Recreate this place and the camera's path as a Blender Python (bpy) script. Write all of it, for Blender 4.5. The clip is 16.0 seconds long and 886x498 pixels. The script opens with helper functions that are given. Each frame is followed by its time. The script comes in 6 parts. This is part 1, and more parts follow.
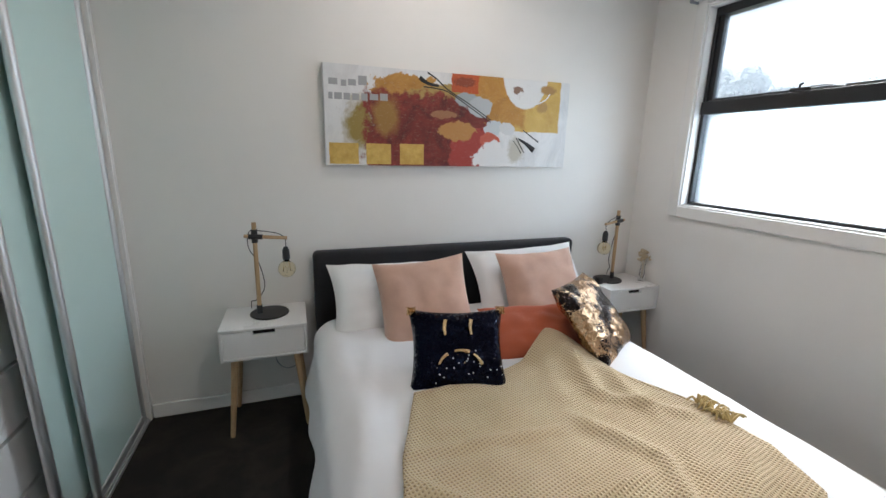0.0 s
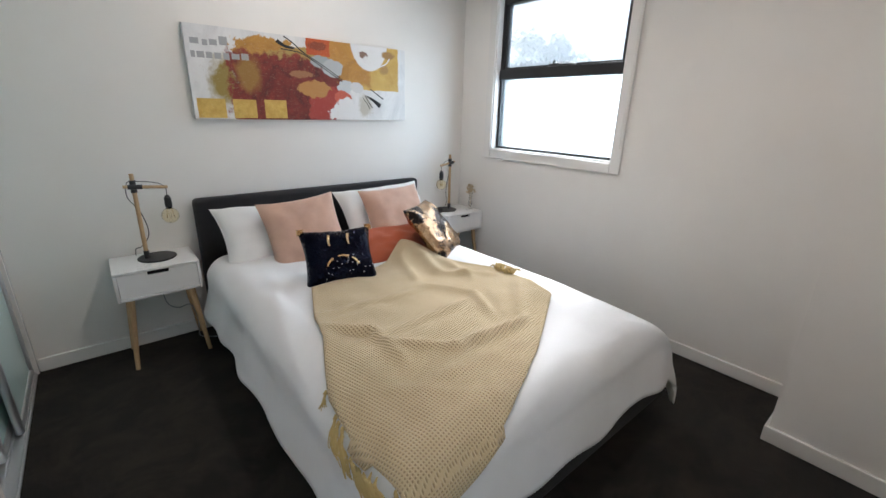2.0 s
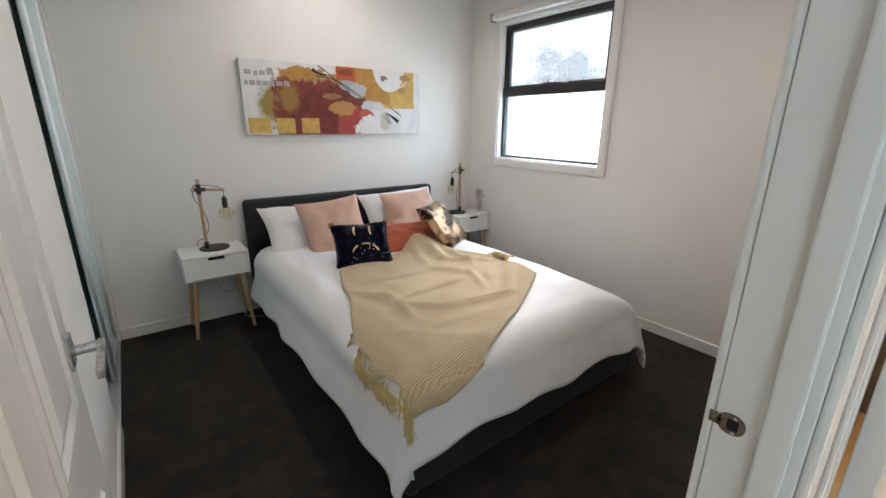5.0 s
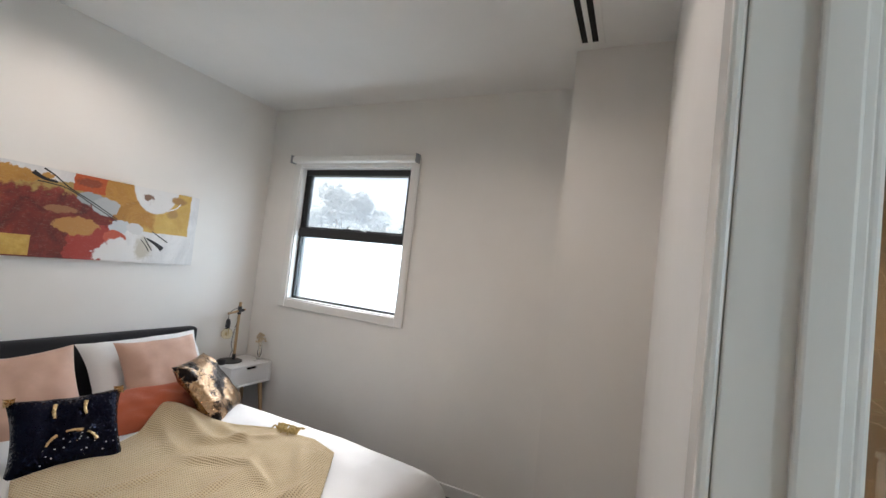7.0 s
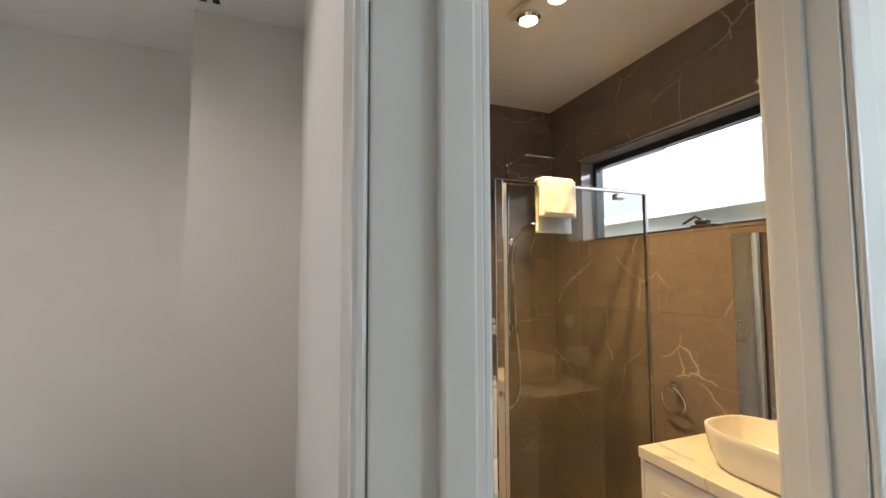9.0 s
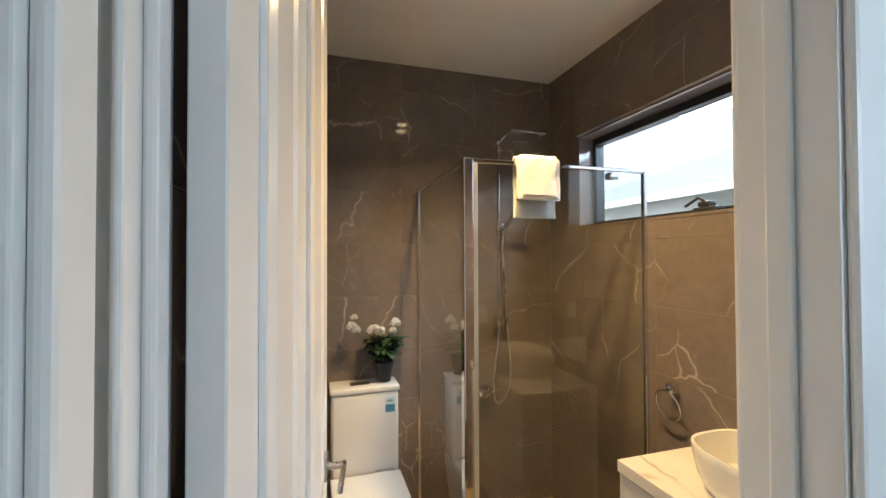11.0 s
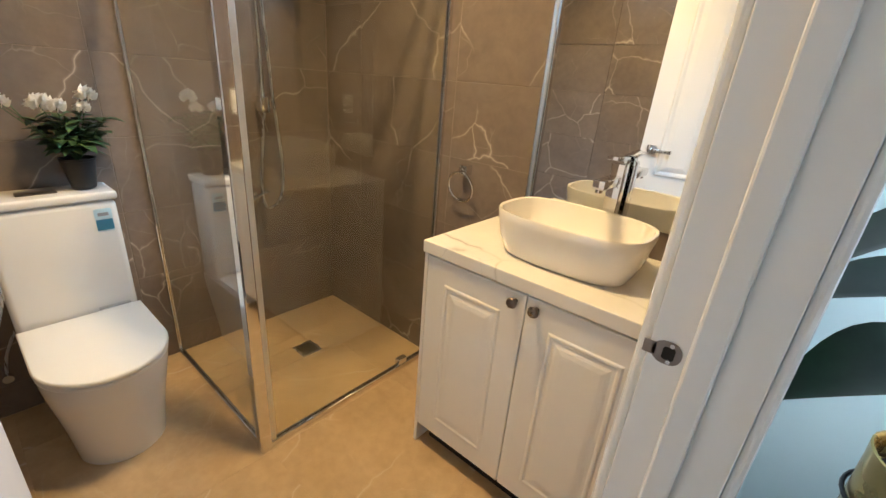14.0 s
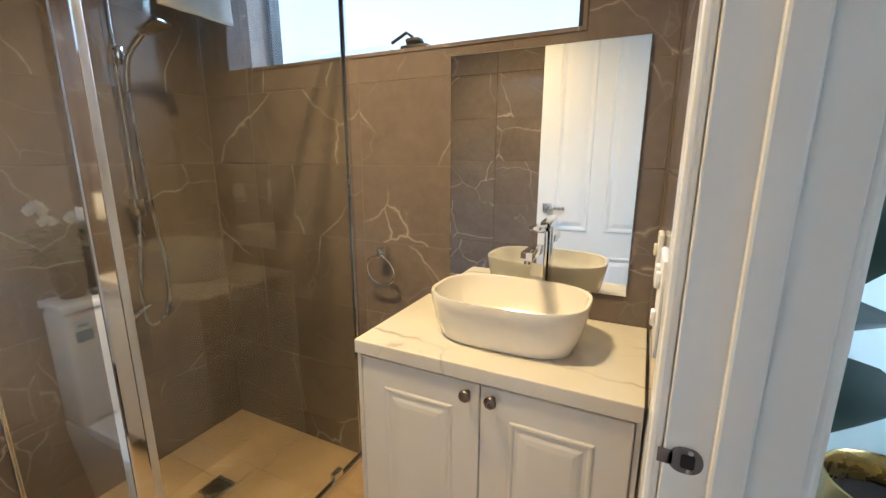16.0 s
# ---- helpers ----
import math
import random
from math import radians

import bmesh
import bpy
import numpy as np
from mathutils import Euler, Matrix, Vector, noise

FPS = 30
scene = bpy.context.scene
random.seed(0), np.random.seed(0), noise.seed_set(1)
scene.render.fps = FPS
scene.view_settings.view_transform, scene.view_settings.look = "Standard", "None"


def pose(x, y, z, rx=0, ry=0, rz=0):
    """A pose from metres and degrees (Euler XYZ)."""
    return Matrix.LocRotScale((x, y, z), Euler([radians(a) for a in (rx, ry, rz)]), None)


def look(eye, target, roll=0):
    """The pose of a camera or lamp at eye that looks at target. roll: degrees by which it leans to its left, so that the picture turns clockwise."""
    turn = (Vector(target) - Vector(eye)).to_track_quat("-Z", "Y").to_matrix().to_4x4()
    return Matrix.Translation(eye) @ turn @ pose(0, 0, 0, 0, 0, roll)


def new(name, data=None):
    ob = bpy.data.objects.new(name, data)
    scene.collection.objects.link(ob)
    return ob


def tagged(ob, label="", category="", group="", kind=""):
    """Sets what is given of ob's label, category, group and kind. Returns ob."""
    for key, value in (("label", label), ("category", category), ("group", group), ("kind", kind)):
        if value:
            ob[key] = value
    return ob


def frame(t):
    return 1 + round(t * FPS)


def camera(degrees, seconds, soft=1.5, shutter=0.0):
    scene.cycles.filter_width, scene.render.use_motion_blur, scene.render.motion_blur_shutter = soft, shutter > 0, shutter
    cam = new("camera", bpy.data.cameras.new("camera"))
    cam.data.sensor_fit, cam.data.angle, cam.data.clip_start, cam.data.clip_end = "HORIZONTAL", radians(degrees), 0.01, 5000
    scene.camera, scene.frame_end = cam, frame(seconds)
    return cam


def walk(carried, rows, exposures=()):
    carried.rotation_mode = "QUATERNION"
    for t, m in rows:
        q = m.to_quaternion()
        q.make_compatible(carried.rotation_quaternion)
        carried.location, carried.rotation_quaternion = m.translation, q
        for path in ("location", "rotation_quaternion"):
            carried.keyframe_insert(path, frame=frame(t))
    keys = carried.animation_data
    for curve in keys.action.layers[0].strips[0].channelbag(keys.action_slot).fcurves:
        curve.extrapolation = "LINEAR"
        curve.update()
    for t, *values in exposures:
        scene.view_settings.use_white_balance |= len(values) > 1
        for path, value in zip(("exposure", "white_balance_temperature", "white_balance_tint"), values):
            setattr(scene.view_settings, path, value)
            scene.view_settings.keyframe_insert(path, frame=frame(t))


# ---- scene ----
cam = camera(93.6, 16.0)
PATH = [
    (0, (-2.2, -2.278, 1.374), (-1.548, -0.443, 0.916), 1.3),
    (0.5, (-2.303, -2.428, 1.357), (-1.326, -0.757, 0.851), 1.9),
    (1, (-2.389, -2.553, 1.367), (-1.245, -1.005, 0.824), 1.0),
    (1.5, (-2.479, -2.699, 1.368), (-1.268, -1.232, 0.75), 1.0),
    (2, (-2.538, -2.812, 1.373), (-1.318, -1.36, 0.741), 1.5),
    (2.5, (-2.567, -3.003, 1.363), (-1.468, -1.452, 0.741), 1.2),
    (3, (-2.644, -3.106, 1.378), (-1.66, -1.493, 0.722), 0.4),
    (3.2, (-2.65, -3.135, 1.392), (-1.681, -1.513, 0.736), 0.0),
    (5.3, (-2.75, -3.217, 1.37), (-1.508, -1.738, 0.848), 1.0),
    (5.5, (-2.753, -3.217, 1.372), (-1.424, -1.792, 0.918), 1.7),
    (6, (-2.723, -3.197, 1.418), (-1.194, -1.931, 1.175), 3.2),
    (6.5, (-2.649, -3.09, 1.447), (-0.954, -2.036, 1.32), 3.5),
    (7, (-2.616, -2.965, 1.48), (-0.805, -2.121, 1.569), 6.4),
    (7.5, (-2.599, -2.864, 1.519), (-0.734, -2.515, 2.151), 2.3),
    (8, (-2.567, -2.833, 1.542), (-0.71, -2.629, 2.255), -1.5),
    (8.5, (-2.54, -2.863, 1.556), (-0.579, -3.011, 1.925), -0.4),
    (9, (-2.455, -2.985, 1.519), (-0.59, -3.696, 1.647), -0.2),
    (11.3, (-2.364, -3.311, 1.562), (-0.436, -3.844, 1.538), 0.0),
    (11.5, (-2.352, -3.323, 1.535), (-0.431, -3.864, 1.41), 0.5),
    (12, (-2.325, -3.332, 1.474), (-0.45, -3.91, 1.083), 1.4),
    (12.5, (-2.297, -3.339, 1.419), (-0.507, -3.963, 0.782), 2.4),
    (13, (-2.232, -3.325, 1.386), (-0.577, -4.056, 0.535), 3.8),
    (13.5, (-2.112, -3.334, 1.356), (-0.668, -4.398, 0.472), 4.7),
    (14, (-1.998, -3.364, 1.325), (-0.827, -4.804, 0.58), 4.7),
    (14.5, (-1.908, -3.411, 1.32), (-1.02, -5.082, 0.673), 4.6),
    (15, (-1.845, -3.422, 1.319), (-1.051, -5.162, 0.734), 2.5),
    (15.5, (-1.839, -3.422, 1.34), (-0.968, -5.154, 0.848), 0.8),
    (16, (-1.878, -3.407, 1.365), (-1.02, -5.16, 0.93), 0.1),
]
walk(cam, [(t, look(eye, target, roll)) for t, eye, target, roll in PATH],
     exposures=[(0.0, 1.08, 6000, 10), (1.5, 1.2, 6000, 10), (3.0, 1.35, 6000, 10), (6.0, 1.1, 6300, 12), (7.5, 0.98, 6250, 12), (9.0, 1.05, 6250, 12), (11.5, 0.98, 5550, 10), (12.5, 0.96, 5850, 12), (13.5, 0.98, 5850, 12), (14.5, 1.25, 4950, 8), (16.0, 1.06, 5050, 8)])


# ---------------------------------------------------------------- world and lights
world = bpy.data.worlds.new("overcast_sky")
scene.world = world
world.use_nodes = True
wn, wl = world.node_tree.nodes, world.node_tree.links
sky = wn.new("ShaderNodeTexSky")
sky.sky_type = "NISHITA"
sky.sun_disc = False
sky.sun_elevation = radians(38)
sky.sun_rotation = radians(300)
sky.dust_density = 6.0
sky.air_density = 1.0
haze = wn.new("ShaderNodeHueSaturation")
haze.inputs["Saturation"].default_value = 0.45
wl.new(sky.outputs[0], haze.inputs["Color"])
wl.new(haze.outputs[0], wn["Background"].inputs[0])
wn["Background"].inputs[1].default_value = 0.24

sun = new("sun", bpy.data.lights.new("sun", "SUN"))
sun.data.energy, sun.data.angle, sun.data.color = 1.2, radians(12), (1.0, 0.95, 0.88)
sun.rotation_euler = Euler((radians(52), 0, radians(120)))


def area(name, m, sx, sy, watts, colour, round_=False):
    d = bpy.data.lights.new(name, "AREA")
    d.shape = "DISK" if round_ else "RECTANGLE"
    d.size, d.size_y, d.energy, d.color = sx, sy, watts, colour
    o = new(name, d)
    o.matrix_world = m
    return o


def spot(name, x, y, z, watts, colour, cone=140, radius=0.035, blend=0.6):
    d = bpy.data.lights.new(name, "SPOT")
    d.energy, d.color, d.spot_size, d.spot_blend, d.shadow_soft_size = watts, colour, radians(cone), blend, radius
    o = new(name, d)
    o.location = (x, y, z)
    return o


DAY = (0.75, 0.90, 1.0)
WARM = (1.0, 0.86, 0.75)
AMBER = (1.0, 0.62, 0.22)
# lamps standing in for daylight: behind the frosted bedroom sash, above the bathroom window and at an added hall window
area("bedroom_window_light", pose(0.24, -0.90, 1.37, 0, 90, 0), 0.52, 1.02, 3.6, DAY)
# unseen lamp high outside, added to brighten the bed and carpet
area("bedroom_sky_light", pose(1.7, -0.9, 3.35, 0, 50, 0), 1.2, 1.8, 15, DAY)
area("bathroom_window_light", pose(-0.98, -5.5, 2.75, 62, 0, 0), 1.6, 0.7, 32, DAY)
area("hall_window_light", pose(-3.31, -4.40, 1.65, 0, -90, 0), 1.0, 0.6, 3.6, (0.74, 0.88, 1.0))
for dx, dy in ((-1.49, -2.12), (-1.49, -0.75)):
    spot("downlight_beam", dx, dy, 2.66, 11.2, WARM, 165)
# unseen hall lamp, added as fill on the bed through the doorway
spot("hall_downlight_beam", -2.62, -4.2, 2.66, 4.0, WARM, 165)
spot("heat_lamp_beam", -1.11, -4.0, 2.60, 42, AMBER, 134, 0.03, 1.0)
spot("heat_lamp_beam", -0.937, -3.972, 2.60, 42, AMBER, 134, 0.03, 1.0)

# ---------------------------------------------------------------- materials


class Mat:
    """A node material: a principled shader with its texture chain."""

    def __init__(self, name, colour=(0.8, 0.8, 0.8), rough=0.5, metal=0.0, **extra):
        self.m = bpy.data.materials.new(name)
        self.m.use_nodes = True
        self.n, self.l = self.m.node_tree.nodes, self.m.node_tree.links
        self.b = self.n["Principled BSDF"]
        self.set("Base Color", (*colour, 1.0))
        self.set("Roughness", rough)
        self.set("Metallic", metal)
        for k, v in extra.items():
            self.set(k.replace("_", " "), v)
        self.co = None

    def set(self, socket, value):
        if isinstance(value, bpy.types.NodeSocket):
            self.l.new(value, self.b.inputs[socket])
        else:
            self.b.inputs[socket].default_value = value

    def coords(self, scale=(1, 1, 1), kind="Object"):
        tc = self.n.new("ShaderNodeTexCoord")
        mp = self.n.new("ShaderNodeMapping")
        mp.inputs["Scale"].default_value = scale
        self.l.new(tc.outputs[kind], mp.inputs[0])
        return mp.outputs[0]

    def world_coords(self, scale=(1, 1, 1), jitter=0.0):
        ge = self.n.new("ShaderNodeNewGeometry")
        mp = self.n.new("ShaderNodeMapping")
        mp.inputs["Scale"].default_value = scale
        self.l.new(ge.outputs["Position"], mp.inputs[0])
        if jitter:
            oi = self.n.new("ShaderNodeObjectInfo")
            k = self.n.new("ShaderNodeVectorMath")
            k.operation = "SCALE"
            k.inputs[0].default_value = (jitter, jitter * 1.7, jitter * 0.6)
            self.l.new(oi.outputs["Random"], k.inputs["Scale"])
            self.l.new(k.outputs[0], mp.inputs["Location"])
        return mp.outputs[0]

    def noise(self, scale, detail=4.0, rough=0.6, vec=None, distortion=0.0):
        t = self.n.new("ShaderNodeTexNoise")
        t.inputs["Scale"].default_value, t.inputs["Detail"].default_value = scale, detail
        t.inputs["Roughness"].default_value, t.inputs["Distortion"].default_value = rough, distortion
        if vec is not None:
            self.l.new(vec, t.inputs["Vector"])
        return t.outputs["Fac"]

    def voronoi(self, scale, vec=None, feature="F1", out="Distance", randomness=1.0):
        t = self.n.new("ShaderNodeTexVoronoi")
        t.feature = feature
        t.inputs["Scale"].default_value = scale
        t.inputs["Randomness"].default_value = randomness
        if vec is not None:
            self.l.new(vec, t.inputs["Vector"])
        return t.outputs[out]

    def ramp(self, fac, *stops):
        r = self.n.new("ShaderNodeValToRGB")
        while len(r.color_ramp.elements) < len(stops):
            r.color_ramp.elements.new(0.5)
        for e, (p, c) in zip(r.color_ramp.elements, stops):
            e.position = p
            e.color = (*c, 1.0) if len(c) == 3 else c
        self.l.new(fac, r.inputs[0])
        return r.outputs[0]

    def mix(self, fac, a, b, mode="MIX"):
        x = self.n.new("ShaderNodeMix")
        x.data_type = "RGBA"
        x.blend_type = mode
        for sock, v in ((x.inputs[0], fac), (x.inputs[6], a), (x.inputs[7], b)):
            if isinstance(v, bpy.types.NodeSocket):
                self.l.new(v, sock)
            elif isinstance(v, (int, float)):
                sock.default_value = v
            else:
                sock.default_value = (*v, 1.0)
        return x.outputs[2]

    def math(self, op, a, b=0.0, c=0.0):
        x = self.n.new("ShaderNodeMath")
        x.operation = op
        for sock, v in zip(x.inputs, (a, b, c)):
            if isinstance(v, bpy.types.NodeSocket):
                self.l.new(v, sock)
            else:
                sock.default_value = v
        return x.outputs[0]

    def bump(self, height, strength=0.2, distance=0.002):
        x = self.n.new("ShaderNodeBump")
        x.inputs["Strength"].default_value, x.inputs["Distance"].default_value = strength, distance
        self.l.new(height, x.inputs["Height"])
        self.l.new(x.outputs[0], self.b.inputs["Normal"])
        return x.outputs[0]

    def vary(self, colour, amount, scale, vec=None, detail=4.0):
        """A base colour that drifts a little lighter and darker."""
        f = self.noise(scale, detail, 0.6, vec)
        lo = tuple(c * (1 - amount) for c in colour)
        hi = tuple(min(1.0, c * (1 + amount)) for c in colour)
        out = self.ramp(f, (0.3, lo), (0.7, hi))
        self.set("Base Color", out)
        return out


def painted(name, colour, rough, grain=900.0, bump=0.06):
    k = Mat(name, colour, rough)
    v = k.world_coords()
    k.vary(colour, 0.03, 1.3, v)
    k.set("Roughness", k.ramp(k.noise(5.0, 5, 0.6, v), (0.3, (rough * 0.85,) * 3), (0.7, (min(1, rough * 1.15),) * 3)))
    k.bump(k.noise(grain * 0.25, 3, 0.5, v), bump, 0.0006)
    return k.m


M_WALL = painted("wall_paint", (0.78, 0.755, 0.72), 0.62)
M_CEIL = painted("ceiling_paint", (0.80, 0.79, 0.77), 0.8)
M_TRIM = painted("gloss_trim_paint", (0.80, 0.785, 0.76), 0.2, 120.0, 0.05)
M_LACQ = painted("white_lacquer", (0.82, 0.81, 0.80), 0.3, 200, 0.02)
M_VAN = painted("vanity_white_paint", (0.80, 0.79, 0.77), 0.32, 200, 0.02)
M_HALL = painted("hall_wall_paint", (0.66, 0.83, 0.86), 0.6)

k = Mat("dark_carpet", (0.02, 0.017, 0.015), 0.95)
v = k.world_coords()
pile = k.noise(420, 3, 0.7, v)
patch = k.noise(5.5, 5, 0.65, v, 0.6)
c1 = k.ramp(pile, (0.25, (0.004, 0.0033, 0.0028)), (0.75, (0.016, 0.0133, 0.011)))
k.set("Base Color", k.mix(k.ramp(patch, (0.42, (0, 0, 0)), (0.66, (0.75, 0.75, 0.75))), c1, (0.034, 0.027, 0.021)))
k.bump(k.math("ADD", pile, k.math("MULTIPLY", patch, 0.6)), 0.9, 0.004)
M_CARPET = k.m


def stone(name, base, dark, vein, rough, jitter, veins=1.0, scale=1.0, spread=0.0, wide=1.0):
    k = Mat(name, base, rough)
    v = k.world_coords((scale,) * 3, jitter)
    cloud = k.noise(2.6, 6, 0.62, v, 0.8)
    fine = k.noise(26, 5, 0.6, v)
    col = k.ramp(cloud, (0.3, dark), (0.7, base))
    col = k.mix(0.25, col, k.ramp(fine, (0.35, dark), (0.65, base)))
    warp = k.n.new("ShaderNodeVectorMath")
    warp.operation = "MULTIPLY_ADD"
    nv = k.n.new("ShaderNodeTexNoise")
    nv.inputs["Scale"].default_value, nv.inputs["Detail"].default_value = 3.0, 4
    k.l.new(v, nv.inputs["Vector"])
    k.l.new(nv.outputs["Color"], warp.inputs[0])
    warp.inputs[1].default_value = (0.22,) * 3
    k.l.new(v, warp.inputs[2])
    edge = k.voronoi(1.9, warp.outputs[0], "DISTANCE_TO_EDGE")
    line = k.ramp(edge, (0.0, (0.9,) * 3), (0.007 * wide, (0.25,) * 3), (0.018 * wide, (0, 0, 0)))
    patchy = k.ramp(k.noise(2.1, 3, 0.5, v), (0.50 - spread, (0, 0, 0)), (0.66 - spread, (1, 1, 1)))
    edge2 = k.voronoi(5.5, warp.outputs[0], "DISTANCE_TO_EDGE")
    line2 = k.ramp(edge2, (0.0, (0.3,) * 3), (0.012, (0, 0, 0)))
    patchy2 = k.ramp(k.noise(4.3, 3, 0.5, v), (0.5, (0, 0, 0)), (0.68, (1, 1, 1)))
    m = k.math("MULTIPLY", line, patchy)
    m2 = k.math("MULTIPLY", line2, patchy2)
    col = k.mix(k.math("MULTIPLY", k.math("MAXIMUM", m, m2), veins), col, vein)
    k.set("Base Color", col)
    k.set("Roughness", k.ramp(fine, (0.3, (rough * 0.8,) * 3), (0.7, (rough * 1.25,) * 3)))
    return k


M_TILE = stone("brown_marble_tile", (0.225, 0.183, 0.158), (0.148, 0.122, 0.107), (0.54, 0.48, 0.43), 0.05, 7.0, 0.85, 1.0, 0.09, 0.6).m
M_FLOORTILE = stone("beige_floor_tile", (0.58, 0.43, 0.255), (0.40, 0.29, 0.165), (0.66, 0.56, 0.43), 0.2, 9.0, 0.8, 1.0, 0.06, 0.9).m
M_TOP = stone("veined_worktop", (0.80, 0.78, 0.74), (0.74, 0.72, 0.68), (0.30, 0.27, 0.24), 0.16, 0.0, 0.9, 1.1, 0.10, 1.3).m
M_GROUT = painted("grout", (0.23, 0.185, 0.155), 0.85, 900)
M_GROUTF = painted("floor_grout", (0.55, 0.41, 0.25), 0.85, 900)


def metal(name, colour, rough, streak=0.0):
    k = Mat(name, colour, rough, 1.0)
    v = k.coords((1, 1, 0.04) if streak else (1, 1, 1))
    f = k.noise(160 if streak else 14, 4, 0.6, v)
    k.set("Roughness", k.ramp(f, (0.3, (rough * 0.7,) * 3), (0.7, (rough * 1.4,) * 3)))
    if streak:
        k.bump(f, streak, 0.0004)
    return k.m


M_CHROME = metal("chrome", (0.78, 0.78, 0.79), 0.06)
M_STEEL = metal("brushed_steel", (0.55, 0.55, 0.56), 0.28, 0.1)
M_HINGE = metal("dull_hinge_steel", (0.34, 0.35, 0.37), 0.34, 0.1)
M_ALU = metal("satin_aluminium", (0.74, 0.75, 0.76), 0.42, 0.06)
M_BRASS = metal("brass", (0.58, 0.43, 0.17), 0.26)
M_PEWTER = metal("dark_pewter", (0.20, 0.17, 0.15), 0.3)
M_BLACK = painted("black_powder_coat", (0.016, 0.016, 0.018), 0.38, 500)
M_BLACKPL = painted("black_plastic", (0.02, 0.02, 0.022), 0.5, 300)
M_GREYPL = painted("grey_plastic", (0.30, 0.31, 0.33), 0.45, 300)
M_WHITEPL = painted("white_plastic", (0.80, 0.79, 0.76), 0.4, 200, 0.02)
M_CERAMIC = Mat("glazed_ceramic", (0.83, 0.81, 0.78), 0.08, 0.0, Coat_Weight=0.5, Coat_Roughness=0.03).m
M_MIRROR = Mat("mirror_silver", (0.90, 0.92, 0.91), 0.012, 1.0).m
# near-black put into holes, slots and recesses in place of their shade
M_DARKGAP = painted("shadow_gap_black", (0.012, 0.011, 0.010), 0.9, 200)

k = Mat("light_oak", (0.5, 0.33, 0.17), 0.5)
v = k.coords((14, 14, 1.2))
g = k.noise(9, 6, 0.65, v, 0.9)
k.set("Base Color", k.ramp(g, (0.25, (0.36, 0.225, 0.11)), (0.55, (0.50, 0.335, 0.18)), (0.8, (0.58, 0.41, 0.24))))
k.bump(g, 0.15, 0.0008)
M_OAK = k.m


def glass(name, colour, rough=0.0, ior=1.45):
    k = Mat(name, colour, rough, 0.0, Transmission_Weight=1.0, IOR=ior)
    return k


M_GLASS = glass("clear_glass", (0.985, 0.995, 0.99)).m
# clear pane with white translucency mixed in to stand for window glare
k = glass("glare_veil_glass", (0.985, 0.995, 1.0))
veil = k.n.new("ShaderNodeBsdfTranslucent")
veil.inputs["Color"].default_value = (0.90, 0.95, 1.0, 1.0)
# how much of the glare veil is laid over the clear glass
dusty = k.n.new("ShaderNodeMixShader")
k.l.new(k.math("MULTIPLY_ADD", k.noise(3.0, 4, 0.6, k.coords()), 0.06, 0.12), dusty.inputs[0])
k.l.new(k.b.outputs[0], dusty.inputs[1])
k.l.new(veil.outputs[0], dusty.inputs[2])
k.l.new(dusty.outputs[0], k.n["Material Output"].inputs[0])
M_GLARE_VEIL = k.m
M_SHOWER = glass("shower_glass", (0.85, 0.87, 0.83)).m
k = glass("amber_bulb_glass", (1.0, 0.93, 0.72), 0.0, 1.3)
M_BULB = k.m
k = glass("frosted_pane", (0.95, 0.98, 1.0), 0.75)
k.bump(k.noise(900, 2, 0.5, k.coords()), 0.3, 0.0006)
M_FROST = k.m
k = Mat("back_painted_glass", (0.44, 0.62, 0.60), 0.12, 0.0, Coat_Weight=0.4, Coat_Roughness=0.1)
k.vary((0.58, 0.76, 0.73), 0.03, 0.8, k.world_coords())
k.set("Roughness", 0.3)
M_PAINTGLASS = k.m


def fabric(name, colour, weave=700.0, rough=0.9, bump=0.35, sheen=0.2, amount=0.06, crease=0.0):
    k = Mat(name, colour, rough, 0.0, Sheen_Weight=sheen)
    v = k.coords()
    k.vary(colour, amount, 7.0, v, 6)
    h = k.noise(weave, 2, 0.5, v)
    if crease:
        h = k.math("ADD", k.math("MULTIPLY", h, 0.25), k.math("MULTIPLY", k.noise(5.5, 5, 0.55, v, 1.2), crease))
    k.bump(h, bump, 0.0014 if not crease else 0.012)
    return k.m


M_DUVET = fabric("white_cotton_cover", (0.80, 0.80, 0.81), 500, 0.85, 0.36, 0.1, 0.02, 1.0)
M_PILLOW = fabric("white_pillow_cotton", (0.80, 0.795, 0.79), 500, 0.85, 0.25, 0.1, 0.02, 1.0)
M_PINK = fabric("dusty_pink_velvet", (0.58, 0.37, 0.28), 600, 0.75, 0.3, 0.25, 0.10, 0.7)
M_RUST = fabric("rust_orange_velvet", (0.44, 0.095, 0.035), 600, 0.75, 0.3, 0.2, 0.14, 0.7)
M_CHARCOAL = fabric("charcoal_upholstery", (0.015, 0.0145, 0.017), 420, 0.92, 0.5, 0.05, 0.18)
M_TOWEL = fabric("white_towelling", (0.82, 0.81, 0.80), 260, 0.95, 0.9, 0.3, 0.03)
M_TASSEL = fabric("mustard_yarn", (0.55, 0.41, 0.17), 300, 0.95, 0.6, 0.2, 0.15)

